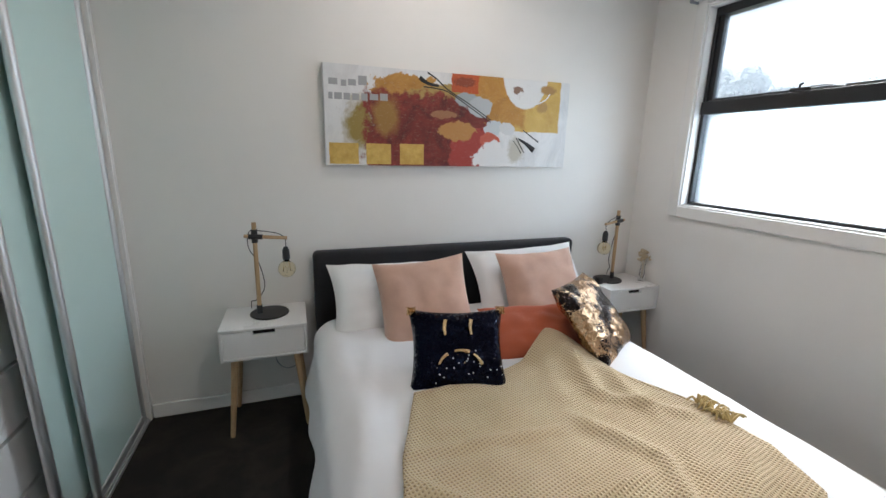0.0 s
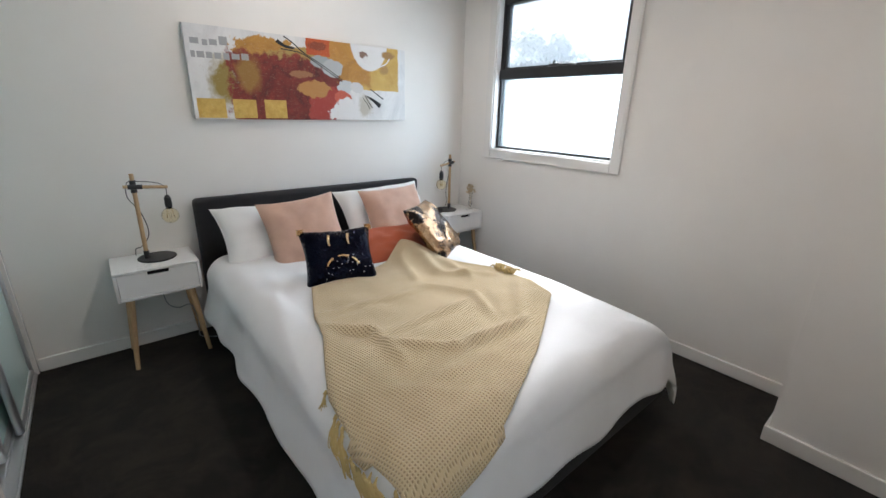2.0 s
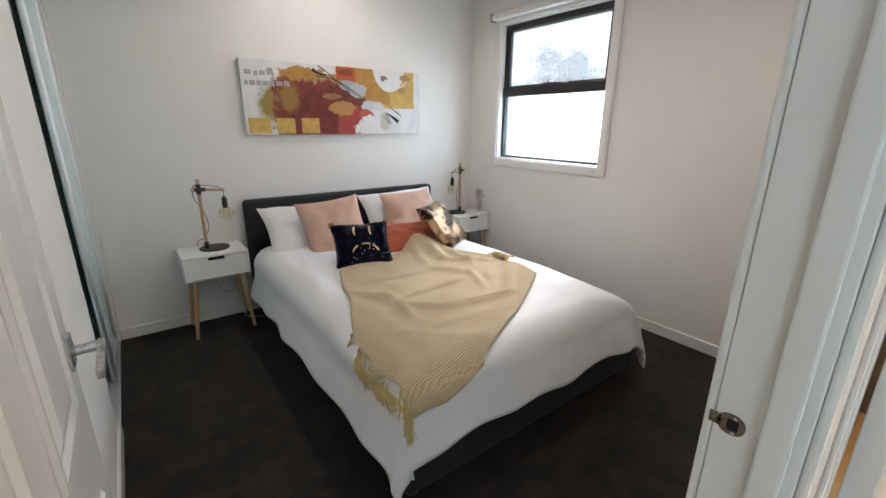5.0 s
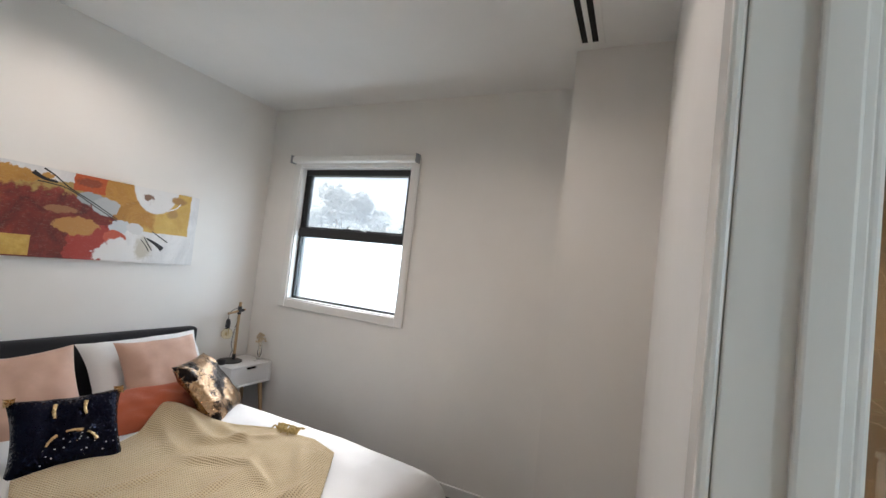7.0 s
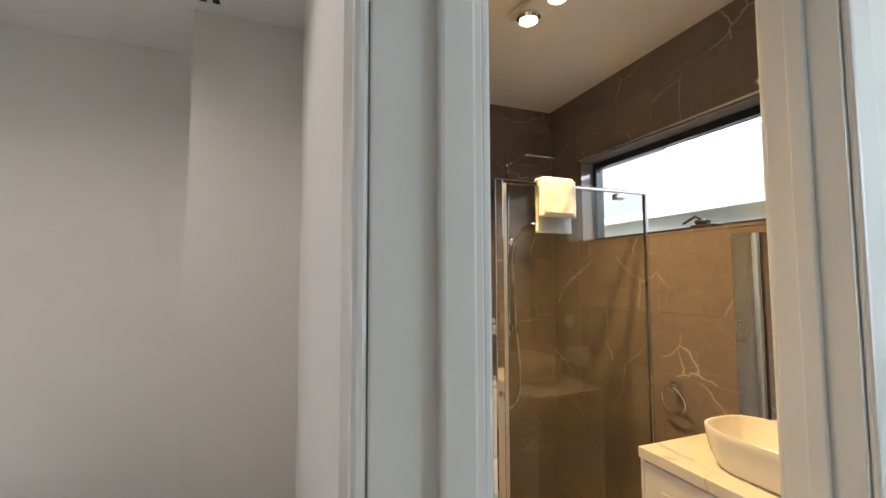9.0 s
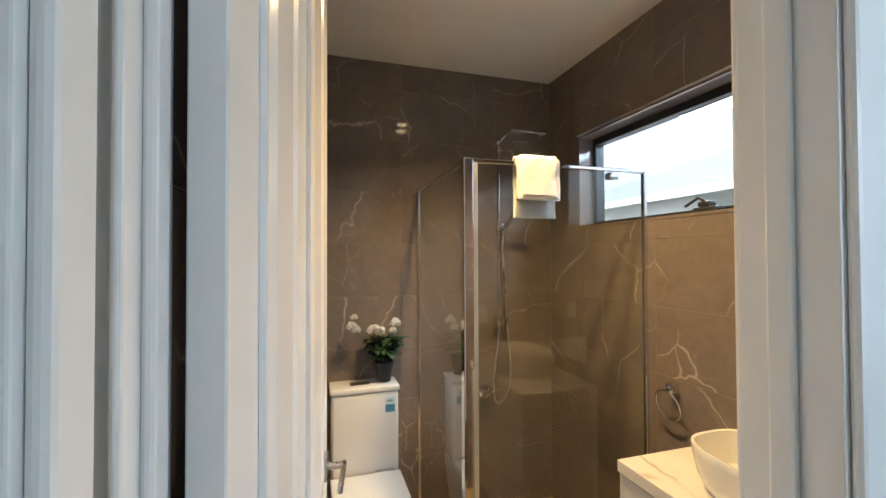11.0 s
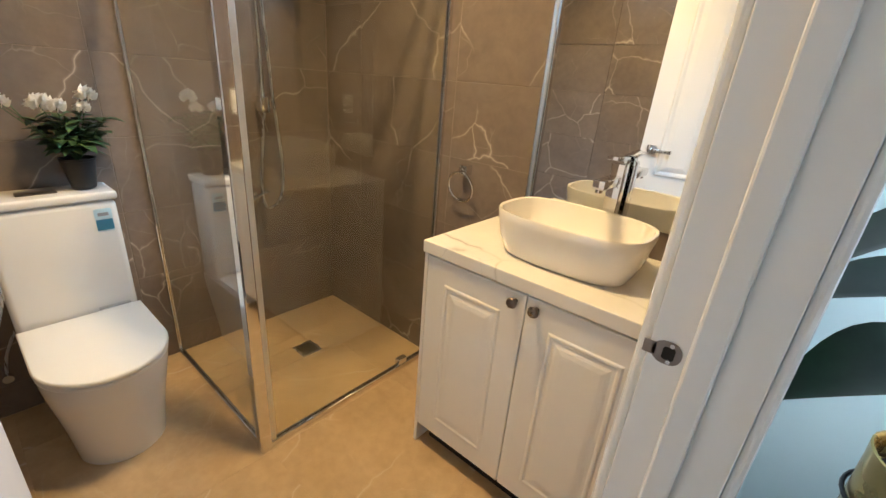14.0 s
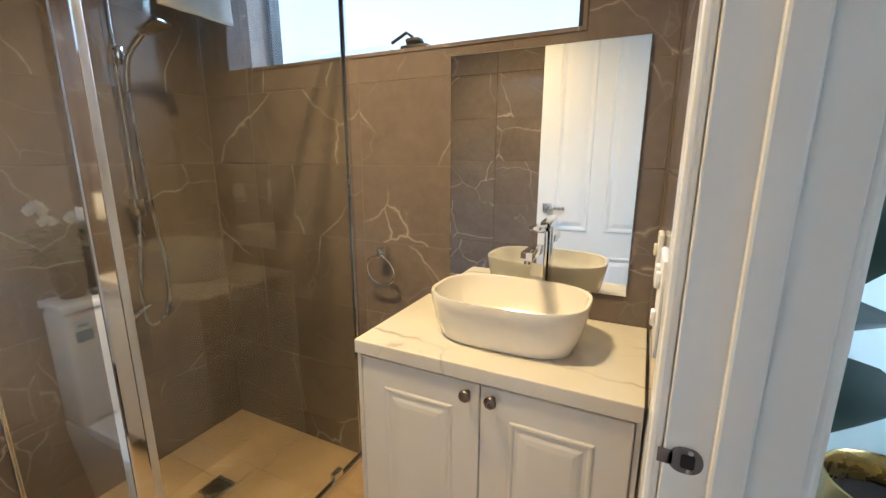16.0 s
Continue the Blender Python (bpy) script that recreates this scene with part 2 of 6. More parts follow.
k = Mat("mustard_waffle_knit", (0.52, 0.41, 0.22), 0.92, 0.0, Sheen_Weight=0.2)
v = k.coords((1, 1, 1), "UV")
sep = k.n.new("ShaderNodeSeparateXYZ")
k.l.new(v, sep.inputs[0])
cell = []
for axis, off in ((0, 0.0), (1, 0.5)):
    s_ = k.math("SINE", k.math("MULTIPLY", sep.outputs[axis], 2 * math.pi / 0.0105))
    cell.append(s_)
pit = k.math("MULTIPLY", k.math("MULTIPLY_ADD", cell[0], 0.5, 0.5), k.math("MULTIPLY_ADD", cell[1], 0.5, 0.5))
yarn = k.noise(500, 3, 0.6, v)
tone = k.ramp(k.noise(6, 4, 0.6, v), (0.3, (0.60, 0.46, 0.27)), (0.7, (0.70, 0.56, 0.35)))
# the pits are also coloured darker, their shade put into the yarn colour
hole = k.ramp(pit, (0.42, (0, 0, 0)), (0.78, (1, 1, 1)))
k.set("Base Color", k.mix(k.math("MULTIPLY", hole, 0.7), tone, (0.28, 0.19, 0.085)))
k.bump(k.math("ADD", k.math("MULTIPLY", pit, -1.0), k.math("MULTIPLY", yarn, 0.3)), 0.9, 0.006)
M_THROW = k.m


def sequins(name, a, b, mixing, rough):
    """Overlapping sequins: small discs, each with its own tilt."""
    k = Mat(name, a, rough, 0.9)
    v = k.coords()
    cellc = k.voronoi(190, v, "F1", "Color")
    dist = k.voronoi(190, v, "F1", "Distance")
    big = k.noise(9, 3, 0.5, v)
    sepc = k.n.new("ShaderNodeSeparateColor")
    k.l.new(cellc, sepc.inputs[0])
    tilt = k.math("MULTIPLY", sepc.outputs[0], 1.0)
    pick = k.ramp(k.math("ADD", big, k.math("MULTIPLY", sepc.outputs[1], 0.12)), (mixing, (0, 0, 0)), (mixing + 0.02, (1, 1, 1)))
    k.set("Base Color", k.mix(pick, a, b))
    nm = k.n.new("ShaderNodeVectorMath")
    nm.operation = "MULTIPLY_ADD"
    sub = k.n.new("ShaderNodeVectorMath")
    sub.operation = "SUBTRACT"
    k.l.new(cellc, sub.inputs[0])
    sub.inputs[1].default_value = (0.5, 0.5, 0.5)
    ge = k.n.new("ShaderNodeNewGeometry")
    k.l.new(sub.outputs[0], nm.inputs[0])
    nm.inputs[1].default_value = (0.62, 0.62, 0.62)
    k.l.new(ge.outputs["Normal"], nm.inputs[2])
    nz = k.n.new("ShaderNodeVectorMath")
    nz.operation = "NORMALIZE"
    k.l.new(nm.outputs[0], nz.inputs[0])
    k.l.new(nz.outputs[0], k.b.inputs["Normal"])
    return k.m


M_NAVY = sequins("navy_sequins", (0.005, 0.007, 0.018), (0.004, 0.005, 0.014), 0.5, 0.15)
M_GOLD = sequins("rose_gold_sequins", (0.56, 0.36, 0.21), (0.03, 0.022, 0.02), 0.54, 0.18)
M_GOLDMARK = sequins("bright_gold_sequins", (0.72, 0.48, 0.24), (0.72, 0.48, 0.24), 0.9, 0.25)

k = Mat("leaf_green", (0.03, 0.08, 0.03), 0.35, 0.0)
k.vary((0.013, 0.040, 0.017), 0.4, 9, k.coords())
M_LEAF = k.m
k = Mat("small_foliage", (0.05, 0.1, 0.04), 0.5)
k.vary((0.045, 0.095, 0.035), 0.45, 30, k.coords())
M_FOLIAGE = k.m
# pale grey leaves: the haze outdoors is put into the foliage colour
k = Mat("hazed_tree_foliage", (0.09, 0.12, 0.07), 0.6)
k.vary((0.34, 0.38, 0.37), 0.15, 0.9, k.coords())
M_HAZED_TREE = k.m
M_PETAL = fabric("white_petals", (0.80, 0.77, 0.72), 200, 0.7, 0.1, 0.2, 0.04)
M_DRIED = fabric("dried_flower", (0.56, 0.45, 0.30), 200, 0.8, 0.3, 0.2, 0.2)
k = Mat("soil", (0.02, 0.015, 0.012), 0.95)
k.bump(k.noise(90, 5, 0.7, k.coords()), 1.0, 0.01)
M_SOIL = k.m
k = Mat("bark", (0.10, 0.075, 0.05), 0.9)
k.bump(k.noise(14, 6, 0.7, k.coords((1, 1, 0.2))), 0.8, 0.05)
M_BARK = k.m
M_LAWN = fabric("ground_cover", (0.10, 0.11, 0.07), 3, 0.95, 0.4, 0, 0.3)
M_ROOF = painted("light_grey_roof_sheet", (0.30, 0.33, 0.345), 0.45, 60)
M_RENDERED = painted("pale_render", (0.75, 0.75, 0.74), 0.8, 200)
M_STICKER = painted("blue_label", (0.06, 0.22, 0.36), 0.4, 100)
M_STICKERW = painted("pale_label", (0.55, 0.72, 0.80), 0.4, 100)

k = Mat("glowing_lamp", (1, 1, 1), 0.3)
k.set("Emission Color", (1.0, 0.86, 0.66, 1.0))
k.set("Emission Strength", 6.0)
M_GLOW = k.m
k = Mat("heat_lamp_glow", (1, 1, 1), 0.3)
k.set("Emission Color", (1.0, 0.66, 0.32, 1.0))
k.set("Emission Strength", 6.0)
M_HEATGLOW = k.m

# ---------------------------------------------------------------- mesh helpers


def mesh_ob(name, bm, mat, parent=None, smooth=False):
    me = bpy.data.meshes.new(name)
    bmesh.ops.recalc_face_normals(bm, faces=bm.faces)
    bm.to_mesh(me)
    bm.free()
    if smooth:
        me.polygons.foreach_set("use_smooth", [True] * len(me.polygons))
        me.set_sharp_from_angle(angle=radians(40))
    me.materials.append(mat)
    o = new(name, me)
    o.parent = parent
    return o


def part(name, bm, mat, parent, label="", smooth=True):
    o = mesh_ob(name, bm, mat, parent, smooth)
    if label:
        tagged(o, label)
    return o


def thing(name, m, label, category, group="", kind=""):
    o = new(name)
    o.empty_display_size = 0.1
    o.matrix_world = m
    return tagged(o, label, category, group, kind)


def single(name, bm, mat, label, category, group="", kind="", smooth=True):
    return tagged(mesh_ob(name, bm, mat, None, smooth), label, category, group, kind)


def structure(name, bm, mat, label, category, smooth=False):
    return single(name, bm, mat, label, category, "", "structure", smooth)


def box(x0, x1, y0, y1, z0, z1, bevel=0.0, seg=2, bm=None):
    own = bmesh.new()
    r = bmesh.ops.create_cube(own, size=1.0)
    for w in r["verts"]:
        w.co = Vector(((x0 + x1) / 2 + w.co.x * (x1 - x0), (y0 + y1) / 2 + w.co.y * (y1 - y0), (z0 + z1) / 2 + w.co.z * (z1 - z0)))
    if bevel > 0:
        bmesh.ops.bevel(own, geom=own.edges[:], offset=bevel, segments=seg, profile=0.5, affect="EDGES")
    if bm is None:
        return own
    join(bm, own)
    return bm


def join(bm, other, m=None):
    me = bpy.data.meshes.new("tmp")
    if m is not None:
        bmesh.ops.transform(other, matrix=m, verts=other.verts)
    other.to_mesh(me)
    other.free()
    bm.from_mesh(me)
    bpy.data.meshes.remove(me)
    return bm


def moved(bm, m):
    bmesh.ops.transform(bm, matrix=m, verts=bm.verts)
    return bm


def cyl(r0, r1, z0, z1, seg=24, x=0.0, y=0.0, cap=True):
    bm = bmesh.new()
    bmesh.ops.create_cone(bm, cap_ends=cap, segments=seg, radius1=r0, radius2=r1, depth=z1 - z0, matrix=Matrix.Translation((x, y, (z0 + z1) / 2)))
    return bm


def lathe(profile, seg=32, x=0.0, y=0.0):
    """A turned shape; profile is a run of (radius, height)."""
    bm = bmesh.new()
    rings = []
    for r, z in profile:
        rings.append([bm.verts.new((x + max(r, 1e-4) * math.cos(2 * math.pi * i / seg), y + max(r, 1e-4) * math.sin(2 * math.pi * i / seg), z)) for i in range(seg)])
    for a, b in zip(rings, rings[1:]):
        for i in range(seg):
            bm.faces.new((a[i], a[(i + 1) % seg], b[(i + 1) % seg], b[i]))
    bm.faces.new(rings[0])
    bm.faces.new(rings[-1])
    return bm


def tube(points, radius, seg=10, smooth_steps=0):
    """A round bar along a run of points; radius may be one number or one for each point."""
    pts = [Vector(p) for p in points]
    if smooth_steps:
        out = []
        for i in range(len(pts) - 1):
            p0, p1, p2, p3 = pts[max(i - 1, 0)], pts[i], pts[i + 1], pts[min(i + 2, len(pts) - 1)]
            for s in range(smooth_steps):
                t = s / smooth_steps
                out.append(0.5 * (2 * p1 + (p2 - p0) * t + (2 * p0 - 5 * p1 + 4 * p2 - p3) * t * t + (3 * p1 - p0 - 3 * p2 + p3) * t ** 3))
        pts = out + [pts[-1]]
    radii = radius if isinstance(radius, (list, tuple)) else [radius] * len(pts)
    if len(radii) != len(pts):
        radii = [radii[0] + (radii[-1] - radii[0]) * i / (len(pts) - 1) for i in range(len(pts))]
    bm = bmesh.new()
    rings, side = [], None
    for i, p in enumerate(pts):
        d = (pts[min(i + 1, len(pts) - 1)] - pts[max(i - 1, 0)]).normalized()
        if side is None:
            side = d.cross(Vector((0, 0, 1)) if abs(d.z) < 0.9 else Vector((1, 0, 0))).normalized()
        side = (side - d * side.dot(d)).normalized()
        up = d.cross(side)
        rings.append([bm.verts.new(p + radii[i] * (side * math.cos(2 * math.pi * j / seg) + up * math.sin(2 * math.pi * j / seg))) for j in range(seg)])
    for a, b in zip(rings, rings[1:]):
        for j in range(seg):
            bm.faces.new((a[j], a[(j + 1) % seg], b[(j + 1) % seg], b[j]))
    bm.faces.new(rings[0])
    bm.faces.new(rings[-1])
    return bm


def slab_with_holes(axis, p0, p1, a0, a1, z0, z1, holes=()):
    """A wall from p0 to p1 along its thickness ('x' or 'y'), with square openings (a0, a1, z0, z1) right through it."""
    la = sorted({a0, a1, *[h[0] for h in holes], *[h[1] for h in holes]})
    lz = sorted({z0, z1, *[h[2] for h in holes], *[h[3] for h in holes]})
    la, lz = [q for q in la if a0 <= q <= a1], [q for q in lz if z0 <= q <= z1]

    def solid(i, j):
        if not (0 <= i < len(la) - 1 and 0 <= j < len(lz) - 1):
            return False
        ca, cz = (la[i] + la[i + 1]) / 2, (lz[j] + lz[j + 1]) / 2
        return not any(h[0] < ca < h[1] and h[2] < cz < h[3] for h in holes)

    bm = bmesh.new()
    made = {}

    def vert(p, a, z):
        key = (p, a, z)
        if key not in made:
            made[key] = bm.verts.new((p, a, z) if axis == "x" else (a, p, z))
        return made[key]

    for i in range(len(la) - 1):
        for j in range(len(lz) - 1):
            if not solid(i, j):
                continue
            A, B, C, D = la[i], la[i + 1], lz[j], lz[j + 1]
            for p in (p0, p1):
                bm.faces.new((vert(p, A, C), vert(p, B, C), vert(p, B, D), vert(p, A, D)))
            for near, q in ((solid(i - 1, j), A), (solid(i + 1, j), B)):
                if not near:
                    bm.faces.new((vert(p0, q, C), vert(p1, q, C), vert(p1, q, D), vert(p0, q, D)))
            for near, q in ((solid(i, j - 1), C), (solid(i, j + 1), D)):
                if not near:
                    bm.faces.new((vert(p0, A, q), vert(p1, A, q), vert(p1, B, q), vert(p0, B, q)))
    return bm


def rounded_plate(w, h, d, r, seg=6):
    """A plate in the xz plane, centred, with rounded corners; its front is at y = -d."""
    bm = bmesh.new()
    ring = []
    for cx, cz, a in ((w / 2 - r, h / 2 - r, 0), (-w / 2 + r, h / 2 - r, 90), (-w / 2 + r, -h / 2 + r, 180), (w / 2 - r, -h / 2 + r, 270)):
        for i in range(seg + 1):
            t = radians(a + 90 * i / seg)
            ring.append((cx + r * math.cos(t), cz + r * math.sin(t)))
    f = bm.faces.new([bm.verts.new((x, 0, z)) for x, z in ring])
    e = bmesh.ops.extrude_face_region(bm, geom=[f])
    bmesh.ops.translate(bm, vec=(0, -d, 0), verts=[q for q in e["geom"] if isinstance(q, bmesh.types.BMVert)])
    return bm

# ---------------------------------------------------------------- structure
H = 2.69
structure("floor", box(-3.7, 0.0, -3.09, 0.0, -0.08, 0.0), M_CARPET, "dark charcoal brown cut-pile carpet of the bedroom", "floor")
structure("hall_floor", box(-3.2, -1.99, -4.85, -3.09, -0.08, -0.001), M_CARPET, "dark charcoal brown carpet of the hall", "floor")
structure("wall_north", box(-3.7, 0.15, 0.0, 0.12, -0.08, 2.9), M_WALL, "warm white painted plaster wall behind the bed", "wall")
structure("wall_east", slab_with_holes("x", 0.0, 0.15, -3.14, 0.0, -0.08, 2.9, [(-1.435, -0.365, 1.078, 2.19)]), M_WALL, "warm white painted wall with a sash window", "wall")
structure("wall_nib", box(-0.428, 0.0, -3.05, -2.594, 0.0, H), M_WALL, "white painted boxed-out wall corner", "wall")
structure("wall_south", slab_with_holes("y", -3.14, -3.05, -3.7, 0.0, -0.08, 2.9, [(-2.95, -2.10, -0.08, 2.405)]), M_WALL, "white painted wall with the bedroom doorway", "wall")
structure("wall_west", slab_with_holes("x", -3.07, -2.97, -3.05, 0.0, -0.08, 2.9, [(-1.08, -0.035, -0.08, 2.42)]), M_WALL, "white painted wall with the wardrobe opening", "wall")
structure("ceiling", box(-3.7, 0.0, -3.05, 0.0, H, H + 0.1), M_CEIL, "flat white painted bedroom ceiling", "ceiling")
structure("ceiling_bathroom", box(-1.93, 0.03, -4.77, -3.14, H, H + 0.1), M_CEIL, "flat white bathroom ceiling", "ceiling")
structure("ceiling_hall", box(-3.2, -2.05, -4.85, -3.14, H, H + 0.1), M_CEIL, "flat white hall ceiling", "ceiling")
structure("wall_bathroom_west", slab_with_holes("x", -2.05, -1.93, -4.97, -3.14, -0.08, 2.9, [(-3.908, -3.145, -0.08, 2.405)]), M_WALL, "white painted wall with the bathroom doorway", "wall")
structure("wall_bathroom_south", slab_with_holes("y", -4.92, -4.7613, -1.93, 0.15, -0.08, 2.9, [(-1.675, -0.295, 1.72, 2.25)]), M_GROUT, "tiled bathroom wall under a long high window", "wall")
structure("wall_bathroom_east", box(0.0213, 0.15, -4.7613, -3.14, -0.08, 2.9), M_GROUT, "tiled bathroom wall behind the toilet and shower", "wall")
structure("wall_hall_west", slab_with_holes("x", -3.32, -3.2, -4.85, -3.14, -0.08, 2.9, [(-4.75, -4.05, 1.1, 2.2)]), M_HALL, "pale aqua hall wall with an added, unseen window", "wall")
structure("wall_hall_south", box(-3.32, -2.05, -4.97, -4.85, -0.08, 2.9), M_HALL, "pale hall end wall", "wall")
structure("wardrobe_recess", slab_with_holes("x", -3.72, -3.66, -3.05, 0.0, -0.08, 2.9), M_WALL, "white back of the built-in wardrobe", "wall")
structure("wardrobe_side", box(-3.66, -3.07, -1.35, -1.30, 0.0, H), M_WALL, "white side of the built-in wardrobe", "wall")
structure("roof_slab", box(-3.8, 0.2, -6.0, 0.2, 2.9, 3.0), M_CEIL, "roof slab over the rooms", "roof")

# skirting boards
SKB = 0.075


def skirting(x0, x1, y0, y1, label="white painted timber skirting board"):
    structure("baseboard", box(x0, x1, y0, y1, 0.0, SKB, 0.004), M_TRIM, label, "skirting")


skirting(-2.955, 0.0, -0.015, 0.0)
skirting(-0.015, 0.0, -2.594, -0.015)
skirting(-0.428, -0.0151, -2.594, -2.579)
skirting(-0.443, -0.428, -3.05, -2.579)
skirting(-2.057, -0.443, -3.05, -3.035)
skirting(-2.97, -2.955, -3.05, -1.085)
skirting(-2.065, -2.05, -4.85, -3.975)
skirting(-3.2, -2.065, -4.85, -4.835)


# door linings, stops and architraves
def casing(name, pieces, label):
    root = thing(name, Matrix(), label, "door frame", "", "structure")
    for pname, b in pieces:
        part(pname, b, M_TRIM, root, "", False)
    return root


D1 = casing("door_frame_bedroom", [
    ("jamb", box(-2.125, -2.10, -3.150, -3.048, 0, 2.38, 0.002)),
    ("jamb", box(-2.95, -2.925, -3.150, -3.048, 0, 2.38, 0.002)),
    ("head", box(-2.95, -2.10, -3.150, -3.048, 2.3802, 2.405, 0.002)),
    ("stop", box(-2.138, -2.1245, -3.138, -3.104, 0, 2.38, 0.004)),
    ("stop", box(-2.9255, -2.912, -3.138, -3.104, 0, 2.38, 0.004)),
    ("stop", box(-2.912, -2.138, -3.138, -3.104, 2.367, 2.3805, 0.004)),
    ("architrave", box(-2.1235, -2.057, -3.0482, -3.034, 0, 2.448, 0.005)),
    ("architrave", box(-2.969, -2.9265, -3.0482, -3.034, 0, 2.448, 0.005)),
    ("architrave", box(-2.9265, -2.1235, -3.0482, -3.034, 2.3815, 2.448, 0.005)),
    ("architrave", box(-2.117, -2.0705, -3.163, -3.1498, 0, 2.448, 0.005)),
    ("architrave", box(-2.993, -2.933, -3.163, -3.1498, 0, 2.448, 0.005)),
    ("architrave", box(-2.933, -2.117, -3.163, -3.1498, 2.388, 2.448, 0.005)),
], "white gloss painted timber frame of the bedroom doorway")
JS, JN = -3.883, -3.160
D2 = casing("door_frame_bathroom", [
    ("jamb", box(-2.046, -1.922, JS - 0.025, JS, 0, 2.38, 0.002)),
    ("jamb", box(-2.046, -1.922, JN, -3.1445, 0, 2.38, 0.002)),
    ("head", box(-2.046, -1.922, JS - 0.025, -3.1445, 2.3802, 2.405, 0.002)),
    ("stop", box(-1.999, -1.966, JS - 0.0005, JS + 0.012, 0, 2.38, 0.004)),
    ("stop", box(-1.999, -1.966, JN - 0.011, JN + 0.0005, 0, 2.38, 0.004)),
    ("stop", box(-1.999, -1.966, JS + 0.012, JN - 0.011, 2.368, 2.3805, 0.004)),
    ("architrave", box(-2.061, -2.046, JS - 0.070, JS - 0.006, 0, 2.448, 0.006)),
    ("architrave", box(-2.061, -2.046, -3.171, -3.1635, 0, 2.448, 0.003)),
    ("architrave", box(-2.061, -2.046, JS - 0.006, -3.171, 2.388, 2.448, 0.006)),
    ("architrave", box(-1.922, -1.907, JS - 0.070, JS - 0.006, 0, 2.448, 0.006)),
    ("architrave", box(-1.922, -1.907, JS - 0.006, -3.145, 2.388, 2.448, 0.006)),
], "white gloss painted timber frame of the bathroom doorway")


def strike_plate(parent, m):
    b = rounded_plate(0.034, 0.031, 0.002, 0.014)
    join(b, box(-0.028, -0.012, -0.002, 0.0, -0.009, 0.009, 0.0008))
    part("strike_plate", moved(b, m), M_PEWTER, parent, "worn steel latch strike plate")
    part("latch_hole", moved(rounded_plate(0.014, 0.017, 0.0008, 0.003), m @ Matrix.Translation((0.002, -0.002, 0))), M_DARKGAP, parent, "black plate for the shaded latch hole")
    for dz in (0.0115, -0.0115):
        part("screw", moved(cyl(0.0026, 0.0026, 0, 0.0012, 10), m @ Matrix.Translation((0.004, -0.002, dz)) @ pose(0, 0, 0, 90, 0, 0)), M_STEEL, parent)


strike_plate(D1, pose(-2.125, -3.070, 0.975, 0, 0, -90))
strike_plate(D2, pose(-1.944, -3.883, 1.037, 0, 0, 180))


# panelled doors
def panel_door(name, w, h, thick, m, label, handle_z, columns, rows_):
    """A moulded door leaf. Local x runs from the hinge, y is the thickness, z is up."""
    root = thing(name, m, label, "door", "", "structure")
    b = box(0, w, 0, thick, 0.008, h, 0.002, 1)
    part("leaf", b, M_TRIM, root, "", False)
    for (x0, x1) in columns:
        for (z0, z1) in rows_:
            for y, s in ((0.0, -1), (thick, 1)):
                g = bmesh.new()
                prof = [(0.0, 0.0), (0.006, 0.0065), (0.016, 0.0065), (0.030, 0.0015), (0.034, 0.0015)]
                loops = []
                for d, up in prof:
                    loops.append([g.verts.new((px_, y + s * (up + 0.0004), pz_)) for px_, pz_ in ((x0 + d, z0 + d), (x1 - d, z0 + d), (x1 - d, z1 - d), (x0 + d, z1 - d))])
                for a, c in zip(loops, loops[1:]):
                    for i in range(4):
                        g.faces.new((a[i], a[(i + 1) % 4], c[(i + 1) % 4], c[i]))
                d = 0.060
                top = [g.verts.new((px_, y + s * 0.007, pz_)) for px_, pz_ in ((x0 + d, z0 + d), (x1 - d, z0 + d), (x1 - d, z1 - d), (x0 + d, z1 - d))]
                for i in range(4):
                    g.faces.new((loops[-1][i], loops[-1][(i + 1) % 4], top[(i + 1) % 4], top[i]))
                g.faces.new(top)
                part("panel", g, M_TRIM, root, "", False)
    for s, y in ((-1, 0.0), (1, thick)):
        p = part("handle", moved(rounded_plate(0.056, 0.056, 0.009, 0.004), Matrix.Translation((w - 0.062, y, handle_z)) @ (Matrix() if s < 0 else pose(0, 0, 0, 0, 0, 180))), M_STEEL, root, "satin grey metal lever handle on a square rose")
        neck = cyl(0.009, 0.009, 0, 0.042, 16)
        bm_ = moved(neck, Matrix.Translation((w - 0.062, y + s * 0.009, handle_z)) @ pose(0, 0, 0, 90 if s < 0 else -90, 0, 0))
        lever = box(w - 0.062 - 0.115, w - 0.062 + 0.010, min(y + s * 0.044, y + s * 0.055), max(y + s * 0.044, y + s * 0.055), handle_z - 0.010, handle_z + 0.010, 0.003)
        part("lever", join(bm_, lever), M_STEEL, p)
    return root


def hinge(parent, m):
    leafs = rounded_plate(0.030, 0.10, 0.0025, 0.009)
    h_ = part("hinge", moved(leafs, m @ Matrix.Translation((0.019, 0, 0))), M_HINGE, parent, "dull steel butt hinge")
    part("hinge_leaf", moved(rounded_plate(0.010, 0.10, 0.0025, 0.003), m @ Matrix.Translation((-0.011, 0.0, 0)) @ pose(0, 0, 0, 0, 0, 0)), M_HINGE, h_)
    part("knuckle", moved(cyl(0.0058, 0.0058, -0.05, 0.05, 14), m @ Matrix.Translation((0, -0.004, 0))), M_HINGE, h_)
    for sx in (0.012, 0.027):
        for sz in (-0.034, 0.0, 0.034):
            if sx > 0.02 or sz:
                part("screw", moved(cyl(0.0034, 0.0034, 0, 0.001, 10), m @ Matrix.Translation((sx, -0.0025, sz)) @ pose(0, 0, 0, 90, 0, 0)), M_PEWTER, h_)


